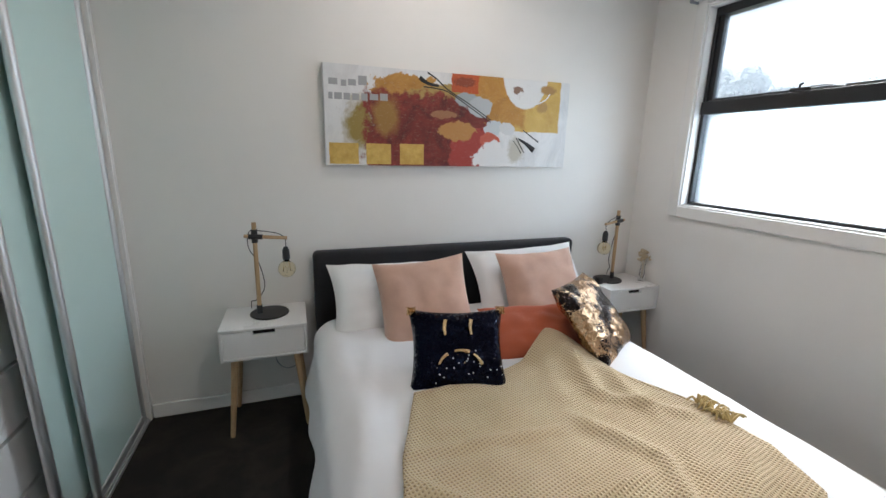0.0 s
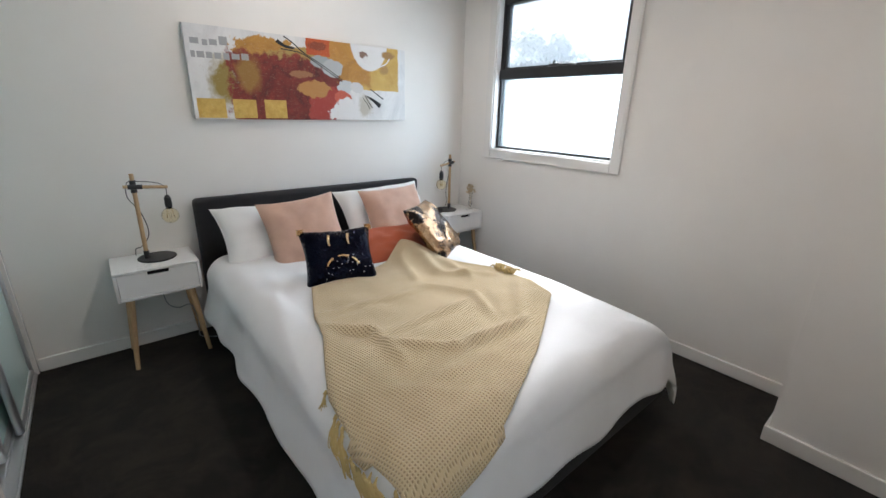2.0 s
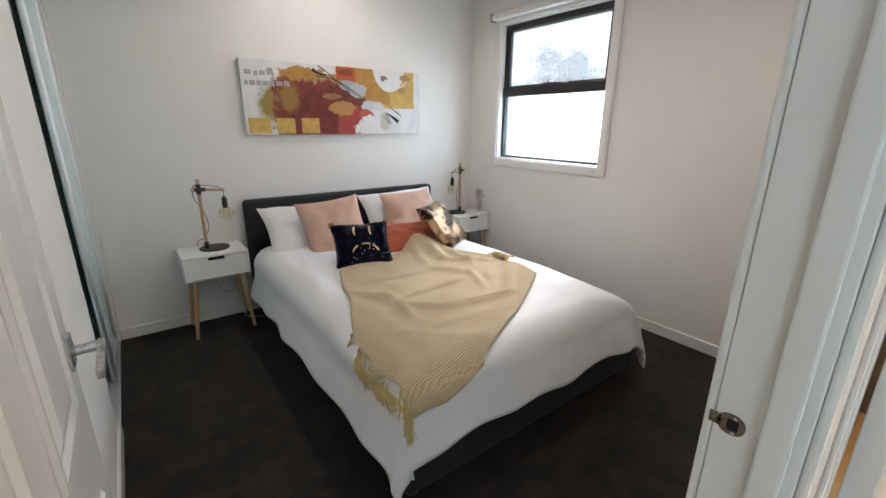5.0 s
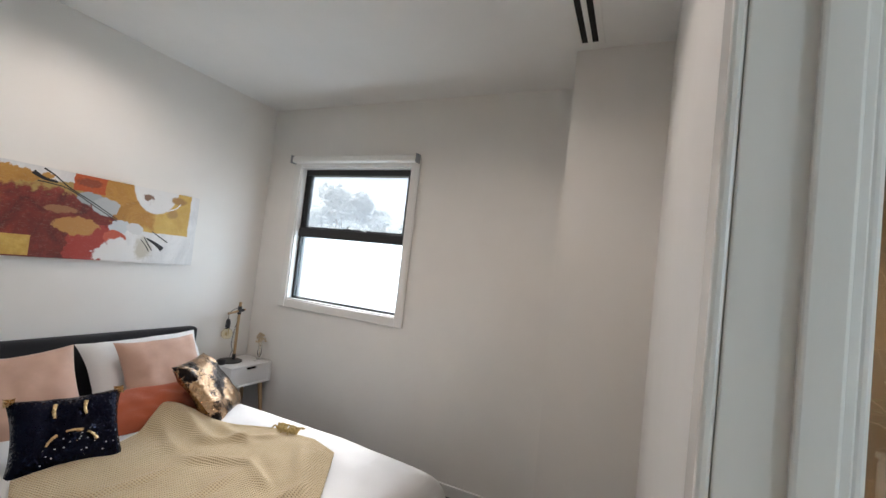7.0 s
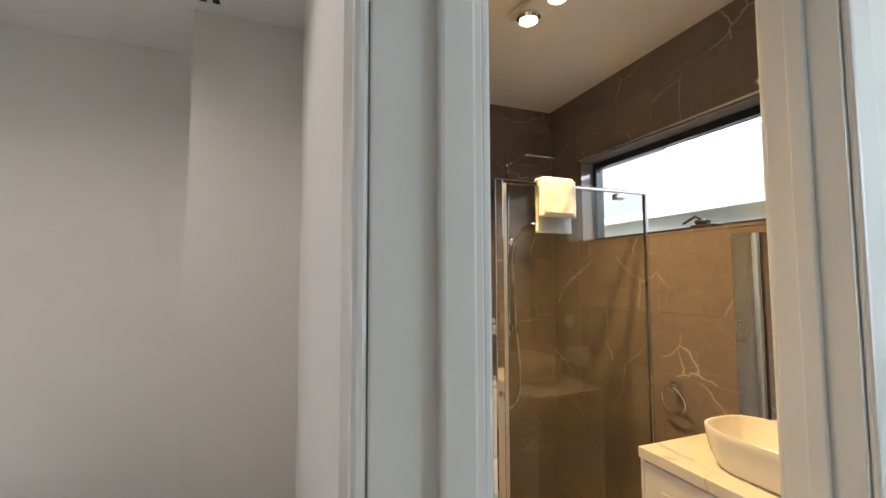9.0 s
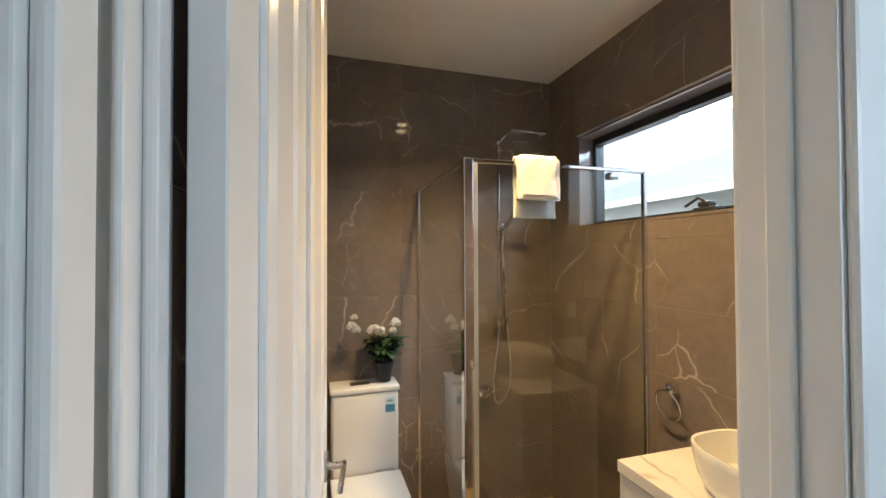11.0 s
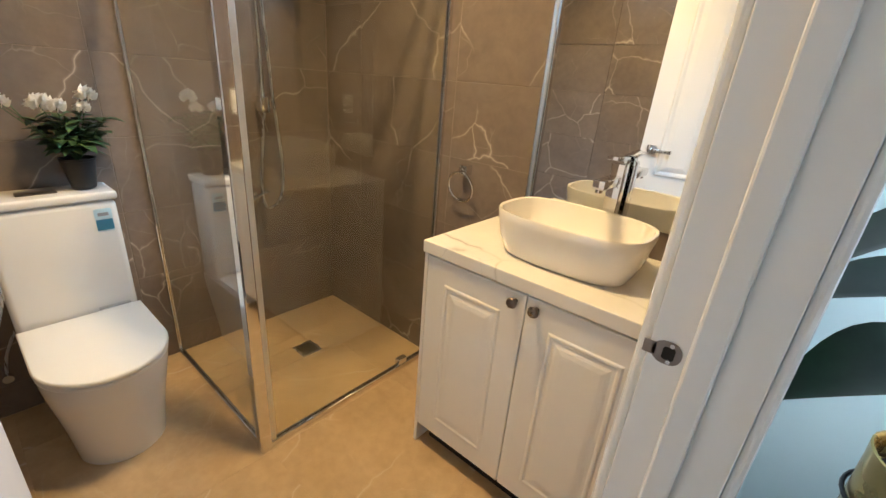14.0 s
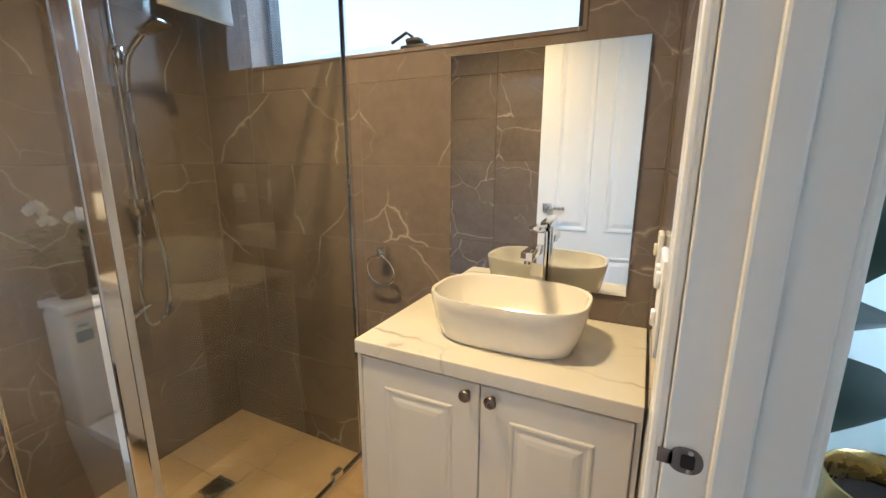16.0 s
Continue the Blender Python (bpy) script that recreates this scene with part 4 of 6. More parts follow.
def throw_at(u, q):
    p = throw_plan(u, q)
    s = bed_surface(p.x, p.y, 0.016)
    hump = 0.075 * math.exp(-(((p.x + 1.22) / 0.13) ** 2 + ((p.y + 0.90) / 0.16) ** 2))
    folds = 0.72 * sum(ridge(p.x, p.y, *f) for f in FOLDS)
    rim = min(u, 1 - u, q, 1 - q)
    s.z += hump + folds + 0.004 * math.exp(-(rim / 0.02) ** 2) + 0.007 * noise.noise(Vector((p.x * 9, p.y * 9, 0)))
    return s


FOLDS = (((-1.92, -1.335), (-1.48, -1.366), 0.016, 0.012), ((-1.92, -1.375), (-1.5, -1.40), 0.016, -0.005),
         ((-1.96, -1.46), (-1.83, -1.58), 0.022, 0.028), ((-1.92, -1.55), (-1.86, -1.60), 0.02, -0.010), ((-1.835, -1.58), (-1.855, -1.82), 0.022, 0.022),
         ((-1.84, -1.68), (-1.66, -1.86), 0.020, 0.020), ((-1.87, -1.624), (-1.39, -1.603), 0.018, 0.014), ((-1.87, -1.66), (-1.45, -1.645), 0.02, -0.006),
         ((-1.42, -1.33), (-1.30, -1.56), 0.03, 0.030), ((-1.30, -1.56), (-1.37, -1.75), 0.025, 0.028), ((-1.24, -1.58), (-1.36, -1.78), 0.022, -0.014),
         ((-1.68, -1.852), (-1.32, -1.866), 0.022, 0.030), ((-1.62, -1.90), (-1.30, -1.92), 0.02, -0.008), ((-1.20, -1.02), (-1.26, -1.26), 0.035, 0.034),
         ((-1.13, -1.14), (-1.16, -1.40), 0.03, 0.026), ((-1.26, -1.25), (-1.05, -1.45), 0.025, 0.022), ((-1.32, -1.0), (-1.40, -1.25), 0.03, 0.018),
         ((-1.05, -1.62), (-1.32, -1.87), 0.03, 0.024), ((-2.0, -1.9), (-1.7, -2.14), 0.03, 0.012), ((-1.9, -1.95), (-1.45, -1.98), 0.025, 0.012))


throw = thing("throw_blanket", Matrix(), "mustard waffle-knit throw with tasselled ends spread across the bed", "blanket")


def weave(u, q):
    """The lie of the weave: metres on the cloth, turned with its long side."""
    w = throw_plan(u, q)
    return w.x * 0.966 + w.y * 0.259, w.y * 0.966 - w.x * 0.259


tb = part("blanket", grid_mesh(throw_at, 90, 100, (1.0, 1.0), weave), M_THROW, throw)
thicken(tb, 0.007)
random.seed(4)
# knotted bunches of fringe along the low edge
for i, t in enumerate((0.585, 0.665, 0.685, 0.705, 0.725, 0.775, 0.793, 0.811, 0.829, 0.847, 0.865, 0.92, 0.94, 0.96, 0.98, 1.0)):
    p = throw_at(0.0, t) + Vector((0, 0, 0.003))
    pl = throw_plan(0.0, t)
    bm = bmesh.new()
    reach = 0.035 if i == 0 else random.uniform(0.075, 0.10)
    lean = 0.55 + 0.75 * ease(0.6, 1.0, t)
    head = math.pi + lean + random.uniform(-0.12, 0.12)
    kx, ky = pl.x + 0.012 * math.cos(head), pl.y + 0.012 * math.sin(head)
    knot = bed_surface(kx, ky, 0.016)
    join(bm, moved(cyl(0.0055, 0.0045, -0.006, 0.006, 7), Matrix.Translation(knot) @ pose(0, 0, 0, 60, 0, math.degrees(head) + 90)))
    for _ in range(22):
        a = head + random.gauss(0, 0.20)
        ln = reach * random.uniform(0.65, 1.1)
        sway = random.uniform(-0.010, 0.010)
        pts = [p.lerp(knot, 0.4), knot + Vector((random.uniform(-0.003, 0.003), random.uniform(-0.003, 0.003), 0.0))]
        for f in (0.4, 0.72, 1.0):
            x, y = kx + ln * f * math.cos(a) - sway * f * f * math.sin(a), ky + ln * f * math.sin(a) + sway * f * f * math.cos(a)
            pts.append(bed_surface(x, y, random.uniform(0.004, 0.016) * (1.1 - 0.6 * f)))
        join(bm, tube(pts, [0.0019, 0.0012], 5, 3))
    part("tassel", bm, M_TASSEL, throw, "knotted mustard yarn tassel" if i == 0 else "")
for i in range(9):
    p = throw_at(1.0, 0.02 + 0.3 * i / 9)
    bm = bmesh.new()
    for s in range(4):
        e = p + Vector((random.uniform(-0.03, 0.06), random.uniform(-0.02, 0.06), random.uniform(0.0, 0.012)))
        join(bm, tube([p, p.lerp(e, 0.5) + Vector((0, 0, 0.018)), e], [0.0055, 0.005, 0.0025], 5, 3))
    part("tassel", bm, M_TASSEL, throw)


def cushion_mesh(w, h, d, seed=0, pinch=0.10, soft=0.012, flange=0.0):
    """A filled cushion in the xz plane, y its depth, with drawn-in sides and pointed corners."""
    n = 26
    bm = bmesh.new()
    sheets = []
    for s in (1, -1):
        sheet = []
        for i in range(n + 1):
            row = []
            for j in range(n + 1):
                u, q = 2 * i / n - 1, 2 * j / n - 1
                x = u * (1 - pinch * (1 - q * q) * abs(u) ** 3 * 0.9)
                z = q * (1 - pinch * (1 - u * u) * abs(q) ** 3 * 0.9)
                t = max(0.0, (1 - u ** 4) * (1 - q ** 4)) ** 0.55
                lump = soft * noise.noise(Vector((x * 3.1 + seed, z * 3.1, s * 2.0 + seed)))
                y = s * (d / 2 * t + (lump if t > 0.05 else 0))
                if (i in (0, n) or j in (0, n)) and s < 0:
                    row.append(sheets[0][i][j])
                else:
                    row.append(bm.verts.new((x * w / 2, y, z * h / 2)))
            sheet.append(row)
        sheets.append(sheet)
        for i in range(n):
            for j in range(n):
                bm.faces.new((sheet[i][j], sheet[i + 1][j], sheet[i + 1][j + 1], sheet[i][j + 1]))
    return bm


def cushion(name, w, h, d, m, mat, label, category, group="", seed=0, pinch=0.10, soft=0.012):
    bm = cushion_mesh(w, h, d, seed, pinch, soft)
    o = single(name, bm, mat, label, category, group)
    o.matrix_world = m
    return o


def axes(centre, along, up):
    """A pose whose x runs along and whose z leans up."""
    x = Vector(along).normalized()
    z = Vector(up)
    z = (z - x * z.dot(x)).normalized()
    y = z.cross(x)
    return Matrix.Translation(centre) @ Matrix((x, y, z)).transposed().to_4x4()


cushion("pillow", 0.70, 0.42, 0.16, axes((-1.73, -0.31, 0.640), (1, 0.03, -0.03), (0.10, 0.66, 0.70)), M_PILLOW, "plump white cotton pillow against the headboard, wardrobe side", "pillow", "white pillows", 1)
cushion("pillow", 0.70, 0.42, 0.16, axes((-0.96, -0.28, 0.665), (1, 0.0, 0.03), (0, 0.58, 0.78)), M_PILLOW, "plump white cotton pillow against the headboard, window side", "pillow", "white pillows", 5)
cushion("cushion", 0.45, 0.45, 0.14, axes((-1.652, -0.51, 0.674), (1, -0.10, 0.09), (-0.06, 0.55, 0.82)), M_PINK, "square dusty pink velvet cushion leaning on a pillow", "cushion", "pink cushions", 2)
cushion("cushion", 0.45, 0.42, 0.14, axes((-0.995, -0.47, 0.684), (1, -0.05, 0.03), (0.02, 0.55, 0.82)), M_PINK, "square dusty pink velvet cushion behind the gold one", "cushion", "pink cushions", 8)
cushion("cushion", 0.46, 0.31, 0.12, axes((-1.235, -0.80, 0.597), (1, -0.12, -0.02), (0.1, 0.80, 0.42)), M_RUST, "oblong rust orange velvet cushion lying low on the bed", "cushion", "", 4)
navy = cushion("sequin_cushion", 0.37, 0.325, 0.11, axes((-1.665, -0.96, 0.652), (0.337, -0.085, 0.0), (0.03, 0.17, 0.23)), M_NAVY, "square navy sequin cushion with a brushed gold pattern", "cushion", "", 6, 0.13)
goldc = cushion("sequin_cushion", 0.40, 0.38, 0.11, axes((-0.995, -0.885, 0.680), (0.31, 0.21, -0.01), (-0.18, 0.155, 0.25)), M_GOLD, "rose gold sequin cushion propped at a slant", "cushion", "", 7, 0.06)


def sequin_mark(b, label):
    part("sequin_mark", b, M_GOLDMARK, navy, label)


def on_navy(x, z):
    u, q = x / 0.1925, z / 0.1825
    return -(0.055 * max(0.0, (1 - u ** 4) * (1 - q ** 4)) ** 0.55 + 0.0125)


for mx in (-0.05, 0.045):
    sequin_mark(tube([(mx, on_navy(mx, 0.045), 0.045), (mx - 0.003, on_navy(mx, 0.072), 0.072), (mx + 0.002, on_navy(mx, 0.10), 0.10)], [0.005, 0.0085], 8, 3), "turned gold sequins in a short stroke")
for a0, a1 in ((12, 52), (64, 108), (124, 168)):
    sequin_mark(tube([(0.078 * math.cos(radians(a)), on_navy(0.078 * math.cos(radians(a)), -0.075 + 0.065 * math.sin(radians(a))), -0.075 + 0.065 * math.sin(radians(a))) for a in range(a0, a1 + 1, 8)], [0.0075, 0.0045], 8, 2), "turned gold sequins in a broken arch")
for sx in (-0.172, 0.172):
    sequin_mark(moved(cushion_mesh(0.036, 0.034, 0.018, 3), Matrix.Translation((sx, -0.010, 0.150))), "turned gold sequins at a corner")
# a few chrome discs are added as glints on the sequins
random.seed(14)
glint = bmesh.new()
for _ in range(28):
    gx, gz = random.gauss(0.03, 0.075), random.gauss(-0.075, 0.035)
    if abs(gx) < 0.15 and -0.135 < gz < 0.02:
        join(glint, moved(cyl(0.0030, 0.0030, 0, 0.0006, 8), Matrix.Translation((gx, on_navy(gx, gz) - 0.002, gz)) @ pose(0, 0, 0, 90 + random.gauss(-28, 16), random.gauss(0, 14), 0)))
tagged(part("sequin_glints", glint, M_CHROME, navy), "small chrome discs added as glints", kind="stuff")


def nightstand(m, label):
    r = thing("nightstand", m, label, "nightstand", "nightstands")
    w, d, z0, z1 = 0.385, 0.30, 0.40, 0.558
    part("top", box(-w / 2, w / 2, -d, 0, z1 - 0.014, z1, 0.003), M_LACQ, r)
    part("side", box(-w / 2, -w / 2 + 0.014, -d, 0, z0, z1 - 0.0142, 0.002), M_LACQ, r)
    part("side", box(w / 2 - 0.014, w / 2, -d, 0, z0, z1 - 0.0142, 0.002), M_LACQ, r)
    part("bottom", box(-w / 2 + 0.0142, w / 2 - 0.0142, -d, 0, z0, z0 + 0.014, 0.002), M_LACQ, r)
    part("back", box(-w / 2 + 0.0142, w / 2 - 0.0142, -0.012, -0.002, z0 + 0.0142, z1 - 0.0144), M_LACQ, r)
    dr = part("drawer", slab_with_holes("y", -d + 0.004, -d + 0.020, -w / 2 + 0.016, w / 2 - 0.016, z0 + 0.017, z1 - 0.017, [(-0.048, 0.048, z1 - 0.037, z1 - 0.017)]), M_LACQ, r, "white drawer front", False)
    part("finger_slot", box(-0.05, 0.05, -d + 0.022, -d + 0.030, z1 - 0.045, z1 - 0.0165), M_DARKGAP, dr, "black block for the shaded finger slot")
    part("drawer_box", box(-w / 2 + 0.02, w / 2 - 0.02, -d + 0.031, -0.02, z0 + 0.02, z1 - 0.05), M_LACQ, dr)
    for sx in (-1, 1):
        for ytop, ybot in ((-d + 0.055, -d + 0.015), (-0.05, -0.022)):
            part("leg", tube([(sx * 0.176, ybot, 0.0), (sx * 0.138, ytop, z0)], [0.0105, 0.0185], 18), M_OAK, r, "tapered oak leg")
    return r


nightstand(pose(-2.378, -0.006, 0), "white one-drawer bedside table on splayed oak legs, wardrobe side")
nightstand(pose(-0.203, -0.02, 0), "white one-drawer bedside table on splayed oak legs, window corner")


def table_lamp(m, side, label):
    """side: the way the arm points along local x."""
    r = thing("table_lamp", m, label, "table lamp", "bedside lamps")
    part("base", lathe([(0.0, 0.0), (0.090, 0.0), (0.092, 0.002), (0.092, 0.006), (0.090, 0.008), (0.0, 0.008)], 40), M_BLACK, r, "round black metal base")
    px_ = -0.045 * side
    part("pole_socket", cyl(0.0135, 0.0135, 0.008, 0.05, 20, px_), M_BLACK, r)
    pole = part("pole", tube([(px_, 0, 0.04), (px_ + 0.004 * side, 0, 0.465)], 0.0105, 16), M_OAK, r, "round oak pole")
    z = 0.40
    part("clamp", cyl(0.0145, 0.0145, z - 0.032, z + 0.032, 20, px_ + 0.003 * side), M_BLACK, r, "black cross clamp")
    part("clamp_sleeve", tube([(px_ - 0.022 * side, -0.012, z), (px_ + 0.04 * side, -0.016, z - 0.003)], 0.0125, 16), M_BLACK, r)
    part("arm", tube([(px_ - 0.042 * side, -0.011, z + 0.003), (px_ + 0.15 * side, -0.02, z - 0.012)], 0.0085, 14), M_OAK, r, "round oak arm")
    bx, by = px_ + 0.140 * side, -0.02
    sk = part("socket", lathe([(0.0, z - 0.055), (0.010, z - 0.056), (0.0125, z - 0.066), (0.0165, z - 0.07), (0.0175, z - 0.115), (0.015, z - 0.12), (0.0, z - 0.12)], 20, bx, by), M_BLACKPL, r, "black bulb socket")
    zb = z - 0.168
    prof = [(0.011, z - 0.119), (0.014, z - 0.126)] + [(0.042 * math.cos(radians(a)), zb + 0.042 * math.sin(radians(a))) for a in range(60, -90, -12)] + [(0.0, zb - 0.042)]
    bl = part("bulb", lathe([(0.0, z - 0.119)] + prof, 28, bx, by), M_BULB, r, "clear amber globe bulb, unlit")
    bl.visible_shadow = False
    part("filament", tube([(bx - 0.008, by, z - 0.13), (bx - 0.014, by, zb - 0.01), (bx - 0.005, by, zb + 0.012), (bx, by, zb - 0.015), (bx + 0.006, by, zb + 0.012), (bx + 0.014, by, zb - 0.01), (bx + 0.008, by, z - 0.13)], 0.0011, 6), M_BRASS, bl)
    part("cord", tube([(bx, by, z - 0.055), (bx, by, z - 0.018), (bx - 0.03 * side, by - 0.004, z + 0.012), (px_ + 0.03 * side, -0.012, z + 0.026), (px_ - 0.02 * side, 0.012, z + 0.02), (px_ - 0.03 * side, 0.02, z - 0.06), (px_ + 0.012 * side, 0.014, z - 0.14), (px_ + 0.03 * side, 0.016, z - 0.26), (px_ - 0.01 * side, 0.03, z - 0.33), (px_ - 0.04 * side, 0.06, 0.05), (px_ - 0.045 * side, 0.075, 0.01)], 0.0022, 6, 4), M_BLACKPL, r, "thin dark fabric cord")
    return r


table_lamp(pose(-2.358, -0.135, 0.558), 1, "oak and black metal bedside lamp with a hanging globe bulb")
table_lamp(pose(-0.262, -0.125, 0.558, 0, 0, 12), -1, "oak and black metal bedside lamp beside a small vase")

cord = single("cable", tube([(-2.36, -0.012, 0.39), (-2.35, -0.02, 0.24), (-2.30, -0.05, 0.20), (-2.235, -0.06, 0.205), (-2.21, -0.07, 0.10), (-2.22, -0.10, 0.010), (-2.18, -0.15, 0.006), (-2.12, -0.19, 0.006)], 0.003, 6, 6), M_GREYPL, "thin grey lamp cord trailing to the carpet", "cord")
dish = single("bedside_clock", box(-0.395, -0.355, -0.20, -0.16, 0.5585, 0.60, 0.006), M_BLACKPL, "small black item on the bedside table", "clock")

vase = thing("bud_vase", pose(-0.045, -0.20, 0.558), "slim glass bud vase with dried beige flowers", "vase")
vb = part("vase", lathe([(0.0, 0.0), (0.020, 0.0), (0.022, 0.01), (0.017, 0.05), (0.013, 0.10), (0.018, 0.135), (0.021, 0.14), (0.019, 0.14), (0.011, 0.10), (0.014, 0.05), (0.0, 0.006)], 24), M_GLASS, vase, "slim clear glass vase")
for a in (0.3, 2.1, 4.4):
    part("stem", tube([(0.004 * math.cos(a), 0.004 * math.sin(a), 0.02), (0.006 * math.cos(a), 0.006 * math.sin(a), 0.12), (0.02 * math.cos(a), 0.02 * math.sin(a), 0.17)], 0.0016, 5, 3), M_DRIED, vase)
random.seed(9)
fl = bmesh.new()
for i in range(30):
    a, q = random.uniform(0, 6.28), random.uniform(0.0, 0.046)
    c = Vector((q * math.cos(a), q * math.sin(a), 0.165 + random.uniform(-0.02, 0.035)))
    b = cushion_mesh(0.024, 0.020, 0.008, i) if i % 3 == 0 else cyl(0.009, 0.002, -0.009, 0.009, 6)
    join(fl, b, Matrix.Translation(c) @ pose(0, 0, 0, random.uniform(0, 180), random.uniform(0, 180), 0))
part("flowers", fl, M_DRIED, vase, "dried beige flower heads")

# ---- the long abstract canvas
PX0, PX1, PZ0, PZ1 = -2.046, -0.622, 1.292, 1.782
pw, ph = PX1 - PX0, PZ1 - PZ0
k = Mat("abstract_paint", (0.72, 0.71, 0.69), 0.55)
v = k.world_coords()
sep = k.n.new("ShaderNodeSeparateXYZ")
k.l.new(v, sep.inputs[0])
dn = k.noise(9, 6, 0.68, v, 0.9)
dn2 = k.noise(23, 5, 0.65, v)
dn3 = k.noise(5, 5, 0.65, k.world_coords((1.7, 1, 1)), 1.0)


def blob(cx, cz, rx, rz, soft=0.06, rag=1.5):
    """A ragged patch of paint; places as fractions of the canvas."""
    ux = k.math("DIVIDE", k.math("SUBTRACT", sep.outputs[0], PX0 + cx * pw), rx * pw)
    uz = k.math("DIVIDE", k.math("SUBTRACT", sep.outputs[2], PZ0 + cz * ph), rz * ph)
    d = k.math("SQRT", k.math("ADD", k.math("MULTIPLY", ux, ux), k.math("MULTIPLY", uz, uz)))
    d = k.math("ADD", d, k.math("MULTIPLY", k.math("SUBTRACT", dn, 0.5), rag))
    d = k.math("ADD", d, k.math("MULTIPLY", k.math("SUBTRACT", dn2, 0.5), rag * 0.45))
    return k.ramp(d, (0.97 - soft, (1, 1, 1)), (0.97 + soft, (0, 0, 0)))


def rectm(x0, x1, z0, z1, rag=0.12, soft=0.01):
    cx, cz, rx, rz = (x0 + x1) / 2, (z0 + z1) / 2, (x1 - x0) / 2, (z1 - z0) / 2
    ux = k.math("DIVIDE", k.math("ABSOLUTE", k.math("SUBTRACT", sep.outputs[0], PX0 + cx * pw)), rx * pw)
    uz = k.math("DIVIDE", k.math("ABSOLUTE", k.math("SUBTRACT", sep.outputs[2], PZ0 + cz * ph)), rz * ph)
    d = k.math("ADD", k.math("MAXIMUM", ux, uz), k.math("MULTIPLY", k.math("SUBTRACT", dn2, 0.5), rag))
    return k.ramp(d, (0.96 - soft, (1, 1, 1)), (0.96 + soft, (0, 0, 0)))


col = k.ramp(dn3, (0.35, (0.62, 0.62, 0.62)), (0.6, (0.74, 0.735, 0.73)))
OCHRE, REDD = (0.42, 0.20, 0.035), (0.22, 0.028, 0.022)
ochre = k.ramp(dn, (0.3, (0.52, 0.27, 0.055)), (0.7, (0.36, 0.17, 0.03)))
yellow = k.ramp(dn, (0.3, (0.62, 0.42, 0.11)), (0.7, (0.50, 0.30, 0.06)))
red = k.ramp(dn2, (0.3, (0.26, 0.034, 0.022)), (0.7, (0.11, 0.016, 0.014)))
gold = k.ramp(dn2, (0.3, (0.66, 0.45, 0.12)), (0.7, (0.48, 0.29, 0.05)))
darkred = k.ramp(dn, (0.3, (0.075, 0.012, 0.011)), (0.7, (0.24, 0.030, 0.018)))
for msk, c in ((blob(0.13, 0.42, 0.075, 0.34, 0.45, 1.2), (0.29, 0.21, 0.05)), (rectm(0.60, 0.963, 0.40, 1.06, 0.10, 0.015), yellow), (rectm(0.58, 0.80, 0.44, 1.06, 0.5, 0.1), ochre),
               (blob(0.30, 0.80, 0.15, 0.16), ochre), (blob(0.43, 0.72, 0.16, 0.16), (0.37, 0.25, 0.07)), (rectm(0.13, 0.62, -0.4, 0.80, 0.6, 0.06), red),
               (blob(0.36, 0.40, 0.15, 0.26, 0.2, 1.2), darkred), (blob(0.52, 0.36, 0.14, 0.42), darkred), (blob(0.57, 0.18, 0.10, 0.26), (0.34, 0.042, 0.03)),
               (blob(0.22, 0.52, 0.06, 0.24, 0.4, 1.0), (0.30, 0.16, 0.035)), (blob(0.62, 0.82, 0.10, 0.22), ochre), (blob(0.44, 0.56, 0.05, 0.05, 0.1, 1.6), (0.30, 0.14, 0.06)),
               (blob(0.79, 1.06, 0.105, 0.40, 0.02, 0.12), (0.74, 0.73, 0.72)), (rectm(0.47, 0.585, 0.80, 1.02, 0.35), (0.46, 0.085, 0.02)), (blob(0.53, 0.92, 0.05, 0.06, 0.2, 2.0), (0.24, 0.05, 0.02)),
               (blob(0.53, 0.74, 0.055, 0.07), (0.34, 0.38, 0.40)), (blob(0.595, 0.66, 0.055, 0.11), (0.44, 0.47, 0.49)), (blob(0.655, 0.44, 0.04, 0.09), (0.52, 0.56, 0.58)),
               (blob(0.50, 0.40, 0.075, 0.11), (0.44, 0.22, 0.06)), (blob(0.64, 0.30, 0.045, 0.08), (0.50, 0.10, 0.055)), (blob(0.67, 0.07, 0.10, 0.20), (0.72, 0.71, 0.70)),
               (blob(0.76, 0.20, 0.045, 0.16, 0.3), (0.50, 0.47, 0.40)), (blob(0.715, 0.44, 0.035, 0.07), (0.60, 0.60, 0.60)), (blob(0.755, 0.88, 0.03, 0.05, 0.2, 2.4), (0.24, 0.14, 0.10)), (blob(0.90, 0.90, 0.04, 0.06, 0.3, 1.8), (0.36, 0.20, 0.06)), (blob(0.875, 0.70, 0.03, 0.07, 0.3, 2.0), (0.40, 0.24, 0.07)),
               (rectm(0.01, 0.118, 0.01, 0.235, 0.1), gold), (rectm(0.142, 0.238, 0.01, 0.235, 0.06), gold), (rectm(0.268, 0.366, 0.01, 0.24, 0.05), gold)):
    col = k.mix(msk, col, c)
grit = k.noise(70, 5, 0.7, k.world_coords((1.0, 1.0, 2.2)), 0.6)
col = k.mix(k.ramp(grit, (0.56, (0, 0, 0)), (0.68, (0.16, 0.16, 0.16))), col, (0.66, 0.56, 0.42))
col = k.mix(k.ramp(k.noise(38, 6, 0.75, k.world_coords((2.4, 1.0, 1.0)), 1.2), (0.60, (0, 0, 0)), (0.72, (0.30, 0.30, 0.30))), col, (0.20, 0.07, 0.035))
k.set("Base Color", col)
k.bump(k.math("ADD", dn2, k.math("MULTIPLY", grit, 0.5)), 0.4, 0.002)
M_ART = k.m
